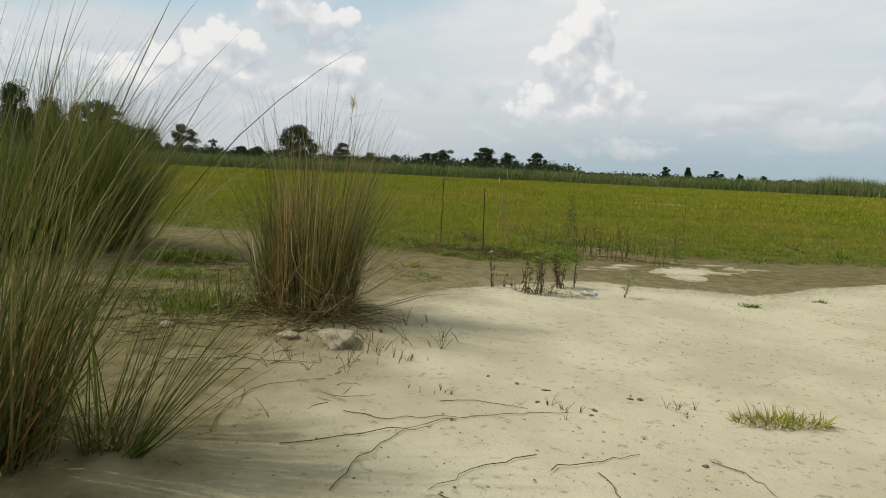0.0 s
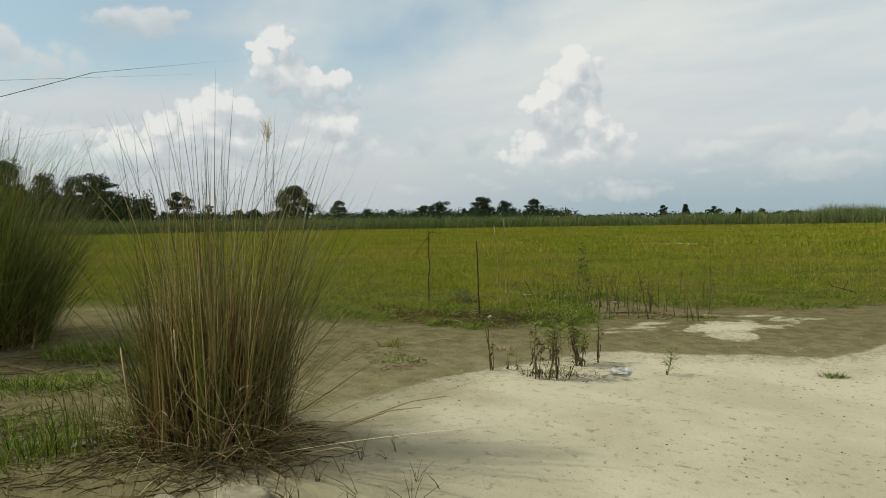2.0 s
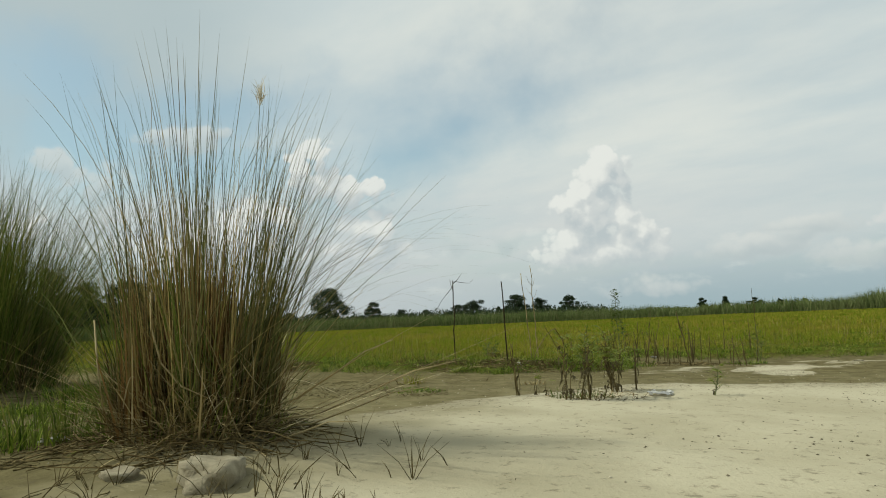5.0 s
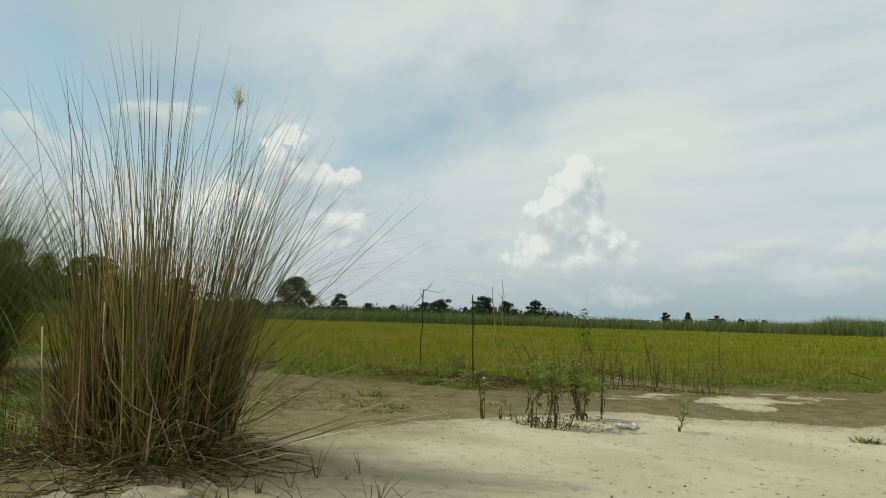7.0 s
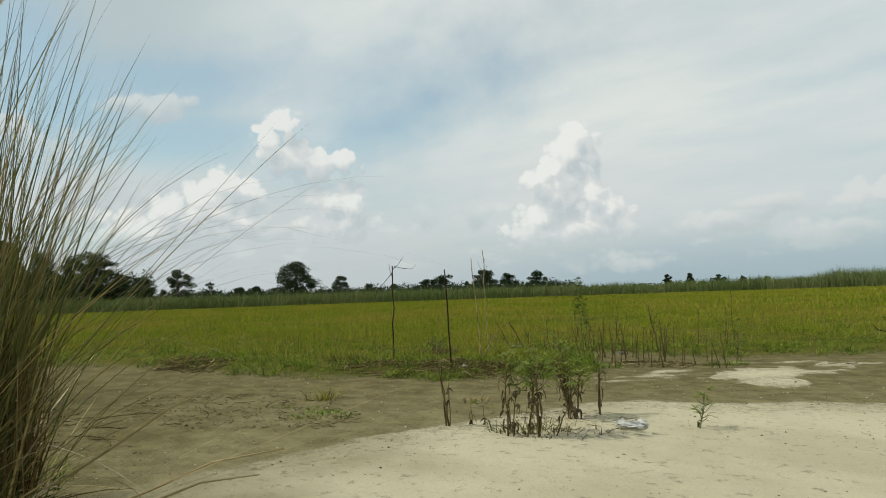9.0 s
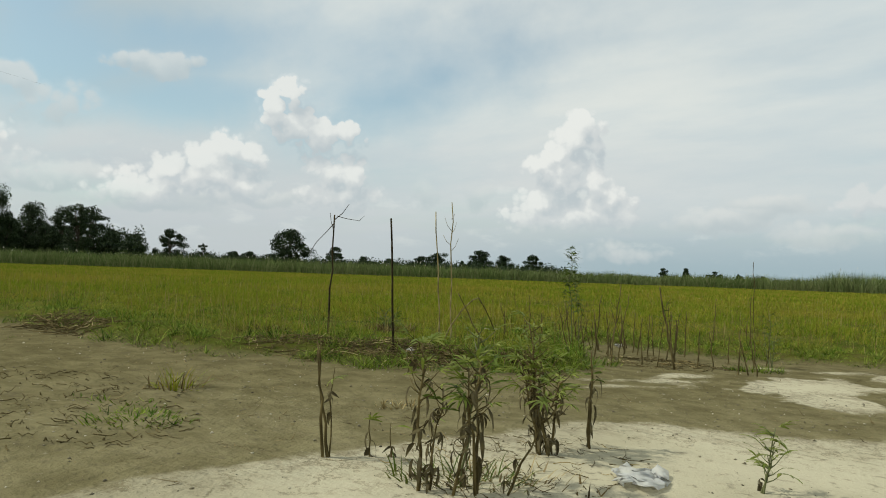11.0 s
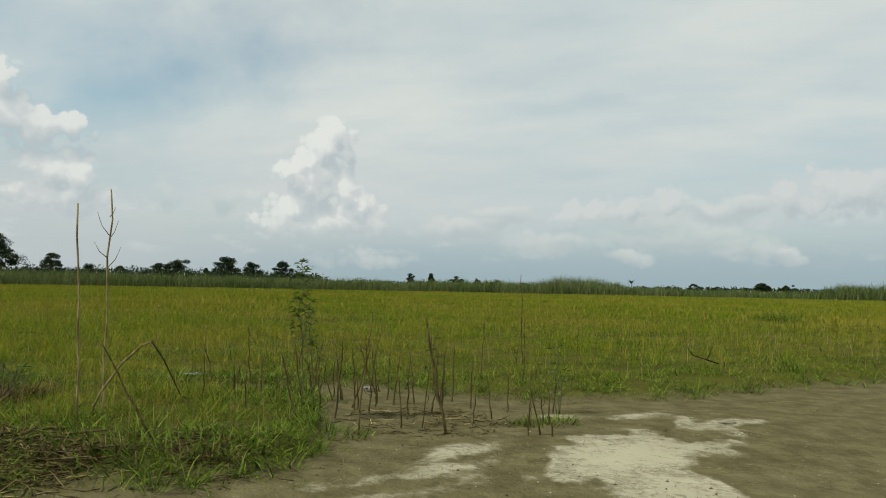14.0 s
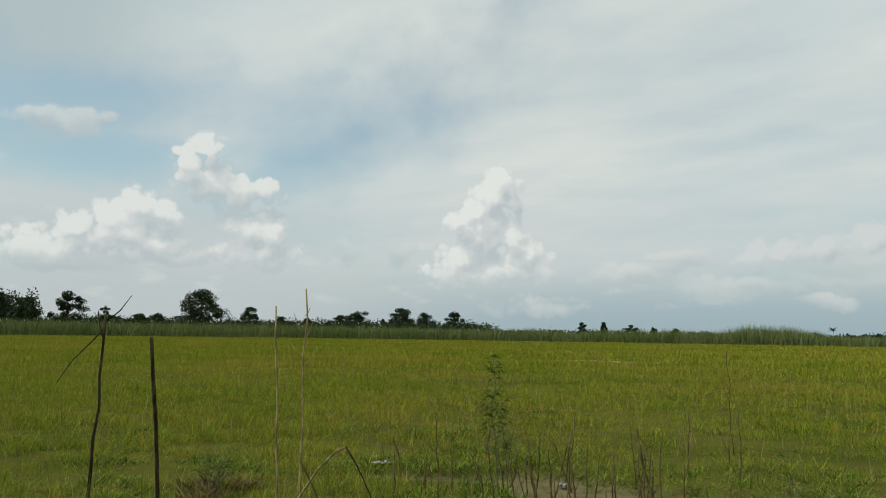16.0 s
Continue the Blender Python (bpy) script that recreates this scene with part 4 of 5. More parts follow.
def tree(az, dist, top, half, shape, seed, label):
    """A far tree. top: degrees above the horizon; half: half the crown's width in degrees; shape: round, flat, tiered or palm."""
    rng = np.random.default_rng(seed)
    a = radians(az)
    x, y = 5 + dist * math.sin(a), 4 + dist * math.cos(a)
    height, rad = dist * math.tan(radians(top)) + 0.9, dist * math.tan(radians(half))
    ob = thing("tree", x, y, 0.0, label, "tree", "far trees")
    z0 = float(ground_z(x, y))
    trunk_top = height * (0.55 if shape != "palm" else 0.92)
    tr = max(0.10, 0.022 * height)
    mesh_object("trunk", *tube([(0, 0, z0 - 0.3), (0.1 * tr, 0, trunk_top * 0.3), (-0.5 * tr, 0.4 * tr, trunk_top * 0.7), (0, 0, trunk_top)], [tr * 1.4, tr, tr * 0.8, tr * 0.5], 8, 0.15, rng), BARK, ob)
    clouds = []
    if shape == "palm":
        m = 26
        base = np.tile([[0.0, 0.0, trunk_top]], (m, 1))
        v, t = blades(base, rng.uniform(0.8, 1.1, m) * rad * 1.5, rng.uniform(0, 6.283, m), rng.uniform(10, 60, m), rng.uniform(40, 100, m), np.full(m, 0.28 * rad), 6, rng, 1.0)
        mesh_object("crown", v, t, CROWN, ob)["kind"] = "stuff"
        return ob
    limbs = {"round": 26, "flat": 14, "tiered": 24}[shape]
    low = {"round": 0.12, "flat": 0.30, "tiered": 0.22}[shape]
    for i in range(limbs):
        t = (i + 0.5) / limbs
        ang = 2.4 * i + rng.uniform(-0.4, 0.4)
        zc = height * (low + (0.93 - low) * t) * (rng.uniform(0.94, 1.03) if shape == "round" else rng.uniform(0.82, 1.06))
        prof = {"round": math.sin(math.pi * (0.34 + 0.58 * t)), "flat": 0.55 + 0.45 * t, "tiered": math.sin(math.pi * (0.42 + 0.42 * t)) * (1.05 if i % 2 else 0.7)}[shape]
        out = rad * prof * rng.uniform(0.35, 1.0)
        c = (out * math.cos(ang), out * math.sin(ang), zc)
        mesh_object("limb", *tube([(0, 0, trunk_top * (0.45 + 0.5 * t)), (c[0] * 0.5, c[1] * 0.5, zc - 0.12 * height * (1 - t)), c], [tr * 0.5, tr * 0.3, tr * 0.1], 5), BARK, ob)
        rr = rad * rng.uniform(0.16, 0.38)
        rz = height * {"round": 0.10, "flat": 0.07, "tiered": 0.075}[shape] * rng.uniform(0.5, 1.5)
        clouds.append(leaf_cloud(rng, c, (rr, rr, rz), 470, 0.022 * rad + 0.08))
    clouds.append(leaf_cloud(rng, (0, 0, height * 0.90), (rad * 0.34, rad * 0.34, height * 0.09), 260, 0.035 * rad + 0.11))
    clouds.append(leaf_cloud(rng, (0.3 * rad, 0, height * 0.16), (rad * 1.1, rad * 0.9, height * 0.15), 560, 0.032 * rad + 0.09))
    if shape == "round":
        clouds.append(leaf_cloud(rng, (0, 0, height * 0.46), (rad * 0.74, rad * 0.70, height * 0.33), 1700, 0.032 * rad + 0.09))
    v, t = gather(clouds)
    mesh_object("crown", v, t, CROWN, ob, flat=True)["kind"] = "stuff"
    return ob


DARK = "dark green tree with a dense rounded crown beyond the reeds"
OPEN = "dark green tree with open tiered branches beyond the reeds"
SMALL = "small dark tree showing over the reed belt"
for n, (az, dist, top, half, shape, label) in enumerate((
    (-69.9, 160, 5.1, 1.6, "round", DARK), (-64.6, 150, 4.3, 1.3, "tiered", OPEN), (-67.6, 165, 4.05, 1.6, "round", DARK), (-65.7, 170, 3.85, 1.4, "tiered", OPEN), (-63.7, 172, 4.2, 1.7, "tiered", OPEN), (-62.3, 180, 2.5, 1.2, "round", SMALL), (-66.5, 160, 2.6, 1.5, "round", SMALL), (-69.0, 158, 3.0, 1.5, "round", SMALL),
    (-60.7, 200, 2.3, 1.2, "tiered", OPEN), (-58.2, 200, 2.78, 1.35, "tiered", OPEN), (-55.8, 220, 1.75, 0.45, "flat", SMALL), (-49.1, 240, 3.26, 2.0, "round", DARK), (-45.5, 240, 1.95, 1.0, "tiered", OPEN),
    (-43.1, 250, 1.2, 0.6, "round", SMALL), (-38.3, 250, 1.45, 1.1, "tiered", OPEN), (-37.0, 260, 1.75, 1.1, "tiered", OPEN), (-34.9, 270, 1.15, 0.4, "round", SMALL), (-33.4, 270, 2.1, 1.25, "round", DARK), (-31.5, 280, 1.7, 0.85, "round", DARK), (-29.1, 270, 1.87, 0.92, "tiered", OPEN),
    (-18.7, 300, 1.08, 0.5, "tiered", SMALL), (-17.0, 300, 1.13, 0.4, "round", SMALL), (-14.9, 300, 0.92, 0.65, "tiered", SMALL), (-13.2, 310, 0.7, 0.4, "round", SMALL), (-11.5, 310, 0.65, 0.4, "round", SMALL), (-0.8, 300, 0.62, 0.30, "palm", "far palm with a drooping crown beyond the reeds"),
    (3.8, 320, 0.63, 0.45, "flat", SMALL), (8.7, 330, 0.75, 0.85, "round", SMALL), (10.3, 330, 0.60, 0.5, "flat", SMALL), (14.5, 340, 0.5, 0.5, "round", SMALL), (-53.5, 260, 1.25, 0.9, "round", SMALL), (-52.2, 260, 1.3, 0.8, "round", SMALL), (-41.0, 270, 1.15, 0.6, "round", SMALL), (-74.0, 175, 4.6, 1.6, "round", DARK), (-78.5, 180, 4.2, 1.6, "round", DARK), (22.0, 330, 0.8, 0.8, "round", SMALL),
)):
    tree(az, dist, top, half, shape, 100 + n, label)


def build_far_woods():
    """The low dark line of woods on the horizon."""
    rng = np.random.default_rng(9)
    pieces = []
    for i in range(300):
        az, dist = rng.uniform(-100, 55), rng.uniform(420, 900)
        h = rng.uniform(6.0, 10.5) * (dist / 600) * (1.0 if az < -26 else 0.55)
        a = radians(az)
        pieces.append(leaf_cloud(rng, (5 + dist * math.sin(a), 4 + dist * math.cos(a), h * 0.45), (rng.uniform(6, 16), rng.uniform(6, 16), h * 0.55), 60, 1.8))
    for i in range(270):
        az = rng.uniform(-80, -60.5) if i < 50 else rng.uniform(-60, -27)
        dist = rng.uniform(165, 190) if i < 50 else rng.uniform(235, 300)
        up = rng.uniform(1.4, 2.9) if i < 50 else 0.80 + 0.45 * rng.random() ** 2
        h = dist * math.tan(radians(up)) + 0.9
        a = radians(az)
        w = rng.uniform(1.6, 4.6)
        pieces.append(leaf_cloud(rng, (5 + dist * math.sin(a), 4 + dist * math.cos(a), h * 0.5), (w, w, h * 0.5), 700 if i < 50 else 300, 0.36))
    v, t = gather(pieces)
    tagged(mesh_object("far_woods", v, t, CROWN, flat=True), "low dark line of woods along the horizon", "woods", kind="stuff")


build_far_woods()

# ---------------------------------------------------------------- stakes and stalks


def gz(x, y):
    return float(ground_z(x, y))


def rod(name, foot, tip, r0, r1, mat, label, category, group="", bend=0.006, seed=1, knots=7):
    """A stick standing in the ground, as a thing with one stem part."""
    rng = np.random.default_rng(seed)
    z = gz(*foot)
    ob = thing(name, foot[0], foot[1], z, label, category, group)
    end = (tip[0] - foot[0], tip[1] - foot[1], tip[2] - z)
    pts = wobble((0, 0, -0.08), end, knots, bend, rng)
    mesh_object("stem", *tube(pts, [r0 + (r1 - r0) * i / knots for i in range(knots + 1)], 7, 0.25, rng), mat, ob)
    return ob, pts


def twig(parent, pts, r0, r1, mat, name="twig", sides=5):
    n = len(pts) - 1
    return mesh_object(name, *tube(pts, [r0 + (r1 - r0) * i / n for i in range(n + 1)], sides), mat, parent)


stake, pts = rod("stake", (0.72, 8.27), (0.707, 8.308, 1.32), 0.0098, 0.007, DARKWOOD, "dark wooden stake with thin bare twigs at its top", "stake", "stakes in the grass", 0.004, 3)
top = np.array(pts[-1])
twig(stake, [top + (0, 0, -0.05), top + (0.06, 0.05, 0.02), top + (0.11, 0.085, 0.11)], 0.005, 0.002, DARKWOOD)
twig(stake, [top + (0.02, 0.01, -0.01), top + (0.10, 0.07, -0.035), top + (0.20, 0.14, -0.05), top + (0.24, 0.17, 0.0)], 0.004, 0.0015, DARKWOOD)
twig(stake, [top + (0, 0, -0.08), top + (-0.05, -0.04, -0.16), top + (-0.13, -0.10, -0.27), top + (-0.19, -0.15, -0.40)], 0.005, 0.002, DARKWOOD)
twig(stake, [top + (0, 0, -0.16), top + (-0.025, -0.02, -0.06), top + (-0.035, -0.025, 0.02)], 0.004, 0.002, DARKWOOD)
rod("stake", (1.925, 7.846), (2.032, 7.624, 1.2), 0.0098, 0.0066, DARKWOOD, "dark straight wooden stake leaning in a straw heap", "stake", "stakes in the grass", 0.004, 4)
rod("cane", (1.76, 8.70), (1.543, 8.843, 1.379), 0.0075, 0.005, CANE, "thin straight pale cane standing in the grass", "cane", "stakes in the grass", 0.003, 5)
cane, pts = rod("cane", (1.70, 8.92), (1.535, 9.112, 1.5), 0.0085, 0.0045, CANE, "tall pale brown cane with a few bare side twigs", "cane", "stakes in the grass", 0.006, 6)
for i, (s, dx, dz) in enumerate(((0.66, 0.07, 0.13), (0.70, -0.08, 0.10), (0.78, 0.05, 0.12), (0.80, -0.07, 0.14), (0.88, 0.03, 0.06))):
    p = np.array(pts[0]) + (np.array(pts[-1]) - np.array(pts[0])) * s
    twig(cane, [p, p + (dx * 0.6 * CU, dx * 0.6 * SU, dz * 0.4), p + (dx * CU, dx * SU, dz)], 0.003, 0.0012, CANE)
# the bent cane that leans over beside the perch
ob = thing("bent_cane", 1.75, 8.95, gz(1.75, 8.95), "pale broken cane bent over in an arch", "cane", "stakes in the grass")
R = np.array((CU, SU, 0))
twig(ob, [R * -0.14 + (0, 0, -0.05), R * -0.06 + (0, 0, 0.15), R * 0.05 + (0, 0, 0.32), R * 0.15 + (0, 0, 0.42), R * 0.21 + (0, 0, 0.445)], 0.008, 0.006, CANE, "stem")
twig(ob, [R * 0.205 + (0, 0, 0.448), R * 0.28 + (0, 0, 0.33), R * 0.38 + (0, 0, 0.12)], 0.0065, 0.003, DARKWOOD, "broken_tip")

STALK_LABEL = "thin dry brown weed stalk standing in bare mud"
rod("dry_stalk", (3.577, 9.805), (3.442, 9.717, 0.728), 0.011, 0.006, STALK, "thick dry brown weed stalk leaning in bare mud", "stalk", "dry stalks", 0.008, 20)
rng_s = np.random.default_rng(77)
for i, (x, y, h, du, dv) in enumerate((
    (2.71, 9.97, 0.62, 0.05, 0.0), (3.06, 9.52, 0.75, 0.06, 0.05), (3.09, 10.42, 0.46, 0.02, 0), (2.54, 10.13, 0.5, -0.03, 0), (2.41, 11.32, 0.62, 0.1, 0), (2.03, 10.96, 0.45, 0.06, 0.1), (1.49, 10.9, 0.5, -0.05, 0),
    (1.46, 10.42, 0.38, -0.1, 0), (3.22, 11.21, 0.5, 0.0, 0), (3.19, 12.4, 0.55, 0.02, 0), (3.65, 12.24, 0.6, 0.03, 0), (4.14, 10.09, 0.30, -0.1, 0), (4.09, 10.94, 0.34, 0.04, 0), (4.10, 10.44, 0.28, -0.03, 0),
    (3.30, 10.60, 0.44, -0.02, 0), (2.85, 10.75, 0.40, 0.05, 0), (2.25, 10.55, 0.36, -0.06, 0), (2.95, 11.6, 0.5, -0.04, 0), (3.45, 10.9, 0.38, 0.02, 0), (3.75, 10.85, 0.30, 0.03, 0), (2.62, 10.45, 0.52, 0.12, 0), (1.95, 10.3, 0.3, 0.03, 0),
    (3.44, 13.5, 1.05, 0.01, 0), (4.05, 10.02, 0.40, 0.02, 0), (3.66, 5.42, 0.44, -0.01, 0), (3.675, 5.435, 0.40, -0.05, 0), (4.30, 6.37, 0.42, -0.03, 0), (2.42, 8.54, 0.50, -0.34, 0.10),
    *((float(a), float(b), float(c), float(e), 0.0) for a, b, c, e in zip(rng_s.normal(2.75, 0.55, 34), rng_s.normal(10.6, 0.6, 34), rng_s.uniform(0.15, 0.5, 34), rng_s.normal(0, 0.06, 34))),
)):
    tip = (x + du * CU + rng_s.normal(0, 0.02), y + du * SU + dv + rng_s.normal(0, 0.02), gz(x, y) + h)
    stalk, pts = rod("dry_stalk", (x, y), tip, 0.0075 if h < 0.9 else 0.0055, 0.0032, STALK, STALK_LABEL, "stalk", "dry stalks", 0.009, 200 + i)
    for _ in range(int(rng_s.integers(0, 3))):
        p = np.array(pts[int(rng_s.integers(3, 7))])
        d = rng_s.normal(0, 0.05, 3)
        twig(stalk, [p, p + d * 0.6 + (0, 0, 0.03), p + d + (0, 0, 0.09)], 0.003, 0.001, STALK)

# ---------------------------------------------------------------- leafy weeds


def palmate(n, length, width, rng, droop=0.5):
    """A hand-shaped leaf of narrow pointed leaflets, lying along +x from its stalk."""
    pieces = []
    for i in range(n):
        a = radians(-75 + 150 * i / (n - 1)) if n > 1 else 0.0
        l = length * (1 - 0.4 * abs(i - (n - 1) / 2) / max(1, (n - 1) / 2))
        verts, tris, m = [], [], 5
        for k in range(m + 1):
            s = k / m
            w = width * math.sin(math.pi * min(0.98, 0.08 + 0.92 * s)) ** 0.8 / 2
            z = 0.12 * l * s - droop * l * s * s
            for side, lift in ((-1, 0.25), (0, 0.0), (1, 0.25)):
                px, py = s * l, side * w
                verts.append((px * math.cos(a) - py * math.sin(a), px * math.sin(a) + py * math.cos(a), z + lift * w + rng.normal(0, 0.0012)))
            if k < m:
                b = 3 * k
                for c in (0, 1):
                    tris += [(b + c, b + c + 1, b + c + 4), (b + c, b + c + 4, b + c + 3)]
        pieces.append((np.array(verts), np.array(tris)))
    return gather(pieces)


rng_w = np.random.default_rng(5)


def leaf_mesh(n, length, width, mat, droop):
    ob = mesh_object("leaf", *palmate(n, length, width, rng_w, droop), mat)
    me = ob.data
    bpy.data.objects.remove(ob)
    return me


PALM_LEAVES = [leaf_mesh(5, 0.070, 0.010, LEAF, 0.45), leaf_mesh(7, 0.080, 0.009, LEAF, 0.6), leaf_mesh(3, 0.070, 0.011, LEAF, 0.35), leaf_mesh(1, 0.075, 0.011, LEAF, 0.5)]
NARROW_LEAVES = [leaf_mesh(1, 0.085, 0.014, DARKLEAF, 0.35), leaf_mesh(3, 0.075, 0.012, DARKLEAF, 0.4)]
CLUSTER_LEAVES = [leaf_mesh(5, 0.070, 0.011, DARKLEAF, 0.6), leaf_mesh(3, 0.080, 0.012, DARKLEAF, 0.7)]
DEAD_LEAVES = [leaf_mesh(3, 0.06, 0.014, WITHERED, 1.3), leaf_mesh(1, 0.085, 0.017, WITHERED, 0.9), leaf_mesh(1, 0.065, 0.02, WITHERED, 0.6)]


def put_leaf(parent, me, at, heading, pitch, size):
    leaf = new("leaf", me)
    leaf.parent = parent
    leaf.matrix_basis = Matrix.Translation(tuple(at)) @ Euler((rng_w.uniform(-0.4, 0.4), -pitch, heading), "XYZ").to_matrix().to_4x4() @ Matrix.Scale(size, 4)


def weed(x, y, height, spread_, label, leaves, dead, kinds, stems=1, lean=(0, 0), bare=0.35, stem_mat=None, stem_r=0.0048):
    """A branching weed; leaves on the upper part, withered ones lower down."""
    z = gz(x, y)
    ob = thing("weed_plant", x, y, z, label, "weed", "weeds on the sand")
    per = max(1, leaves // stems)
    for s in range(stems):
        a0 = rng_w.uniform(0, 6.283)
        off = np.array((math.cos(a0), math.sin(a0), 0)) * (0.022 if stems > 1 else 0)
        h = height * (1 if s == 0 else rng_w.uniform(0.6, 0.95))
        tip = off * 3 + np.array((lean[0], lean[1], 0)) + np.array((*(rng_w.normal(0, 0.05, 2) * height), h))
        pts = wobble(off + (0, 0, -0.04), tip, 6, 0.012, rng_w)
        stem = mesh_object("stem", *tube(pts, [stem_r * (1 - 0.11 * i) for i in range(7)], 7, 0.2, rng_w), stem_mat or GREENSTEM, ob)
        for i in range(per + dead // stems):
            green = i < per
            f = bare + (1 - bare) * ((i + 0.7) / per) ** 0.9 if green else rng_w.uniform(0.14, min(0.88, max(0.3, bare + 0.25)))
            f = min(f, 1.0)
            j = f * 6
            p = np.array(pts[min(5, int(j))]) * (1 - (j - min(5, int(j)))) + np.array(pts[min(5, int(j)) + 1]) * (j - min(5, int(j)))
            a = 2.4 * i + rng_w.uniform(-0.5, 0.5)
            reach = spread_ * (1.05 - 0.75 * f) * rng_w.uniform(0.5, 1.1) if green else spread_ * 0.2
            q = p + np.array((math.cos(a) * reach, math.sin(a) * reach, reach * 0.75))
            holder = stem
            if reach > 0.02:
                holder = twig(ob, [p, p * 0.5 + q * 0.5 + (0, 0, -0.1 * reach), q], 0.0028, 0.0012, stem_mat or GREENSTEM, "branch")
            bag = kinds if green else DEAD_LEAVES
            put_leaf(holder, bag[int(rng_w.integers(len(bag)))], q, a, rng_w.uniform(-0.3, 0.5) + 0.6 * f if green else rng_w.uniform(-1.2, -0.5), rng_w.uniform(0.7, 1.15) * (1 if green else 0.82))
    return ob


WEED = "green weed with narrow hand-shaped leaves and withered lower stems"
weed(4.15, 5.37, 0.49, 0.17, WEED, 13, 18, PALM_LEAVES, 1, (0.0, 0.0), 0.62, STALK, 0.0075)
weed(4.17, 5.40, 0.34, 0.12, "half withered weed with drooping brown leaves on sand", 5, 10, NARROW_LEAVES, 1, (0.03, 0.02), 0.7, STALK, 0.005)
weed(4.25, 5.42, 0.44, 0.14, WEED, 10, 14, NARROW_LEAVES, 1, (0.05, 0.04), 0.60, STALK, 0.006)
weed(4.22, 5.52, 0.53, 0.16, "tall slender weed with long light green leaves on sand", 14, 8, PALM_LEAVES, 1, (0.05, 0.05), 0.55, GREENSTEM, 0.0055)
weed(4.32, 5.50, 0.45, 0.15, WEED, 16, 14, PALM_LEAVES, 2, (0.0, 0.0), 0.60, STALK, 0.0065)
weed(4.36, 5.56, 0.38, 0.14, "half withered weed leaning over with green leaf tips", 9, 10, PALM_LEAVES, 1, (0.13, 0.10), 0.66, STALK, 0.005)
weed(4.20, 6.16, 0.54, 0.17, "tall bushy weed with a bundle of dry stems at its foot", 70, 44, PALM_LEAVES, 7, (-0.04, -0.03), 0.46, STALK, 0.0072)
weed(4.305, 6.375, 0.36, 0.07, "dry weed stem with a few withered leaves at its top", 5, 9, NARROW_LEAVES, 1, (-0.02, 0.0), 0.75, STALK, 0.006)
weed(5.00, 6.26, 0.23, 0.09, "small young weed with hand-shaped leaves on bare sand", 18, 3, PALM_LEAVES, 2, (0, 0), 0.3, None, 0.005)
weed(3.668, 5.43, 0.34, 0.02, "dead stalk with withered sheaths on bare sand", 0, 3, PALM_LEAVES, 1, (0, 0), 0.5, STALK, 0.004)
weed(3.76, 5.56, 0.17, 0.03, "short withered weed with curled brown leaves on sand", 0, 5, PALM_LEAVES, 1, (0, 0), 0.4, STALK, 0.004)
weed(3.82, 5.62, 0.13, 0.03, "short withered weed with curled brown leaves on sand", 0, 4, PALM_LEAVES, 1, (0, 0), 0.4, STALK, 0.004)
weed(4.02, 5.62, 0.20, 0.03, "short withered weed with curled brown leaves on sand", 0, 4, PALM_LEAVES, 1, (0, 0), 0.4, STALK, 0.004)
weed(2.45, 9.95, 1.0, 0.09, "tall slender green weed standing among dry stalks", 46, 0, CLUSTER_LEAVES, 1, (0.02, -0.02), 0.36, None, 0.006)
weed(2.55, 9.98, 0.72, 0.09, "slender green weed standing among dry stalks", 22, 3, CLUSTER_LEAVES, 1, (0.05, -0.03), 0.45, None, 0.005)
weed(4.15, 10.9, 0.52, 0.14, "low green weed at the edge of the meadow", 18, 0, NARROW_LEAVES, 3, (0, 0), 0.4)
weed(3.35, 9.95, 0.60, 0.10, "slender weed with few green leaves among dry stalks", 12, 2, NARROW_LEAVES, 1, (0.05, 0.0), 0.5, STALK)

# ---------------------------------------------------------------- tufts, twigs, litter and clods


def tuft(x, y, rx, ry, n, h, mat, label, seed, lean=(10, 60)):
    rng = np.random.default_rng(seed)
    xy, a, r = disc(rng, n, rx, ry, RIGHT, 0.7)
    base = np.concatenate([xy, (ground_z(xy[:, 0] + x, xy[:, 1] + y) - gz(x, y) - 0.008)[:, None]], 1)
    v, t = blades(base, rng.uniform(0.4, 1.0, n) * h, a + rng.normal(0, 0.9, n), rng.uniform(*lean, n), rng.uniform(0, 60, n), rng.uniform(0.005, 0.010, n), 3, rng)
    ob = thing("grass_tuft", x, y, gz(x, y), label, "grass tuft", "grass tufts")
    mesh_object("grass", v, t, mat, ob)["kind"] = "stuff"
    return ob


tuft(7.42, 2.84, 0.30, 0.10, 220, 0.13, DRYLEAF, "dry straw lying in a low grass tuft on pale sand", 324, (30, 85))
tuft(7.40, 2.86, 0.31, 0.10, 250, 0.15, MEADOW, "low yellow-green grass tuft spreading over pale sand", 301, (15, 78))
tuft(6.24, 7.2, 0.15, 0.06, 140, 0.10, LUSH, "small grass tuft at the edge of the dark mud", 302)
tuft(6.85, 8.3, 0.10, 0.05, 80, 0.08, LUSH, "small grass tuft on pale sand", 303)
tuft(2.71, 5.2, 0.24, 0.20, 480, 0.07, LUSH, "low green grass tuft on grey mud", 304, (35, 90))
tuft(2.15, 5.76, 0.13, 0.10, 50, 0.18, MEADOW, "yellowing grass tuft on grey mud", 305, (5, 60))
tuft(2.15, 5.76, 0.15, 0.11, 50, 0.16, THATCH, "brown dead blades in a tuft on grey mud", 326, (20, 80))
tuft(2.3, 5.35, 0.3, 0.1, 90, 0.06, LUSH, "low green grass tuft on grey mud", 306, (30, 88))
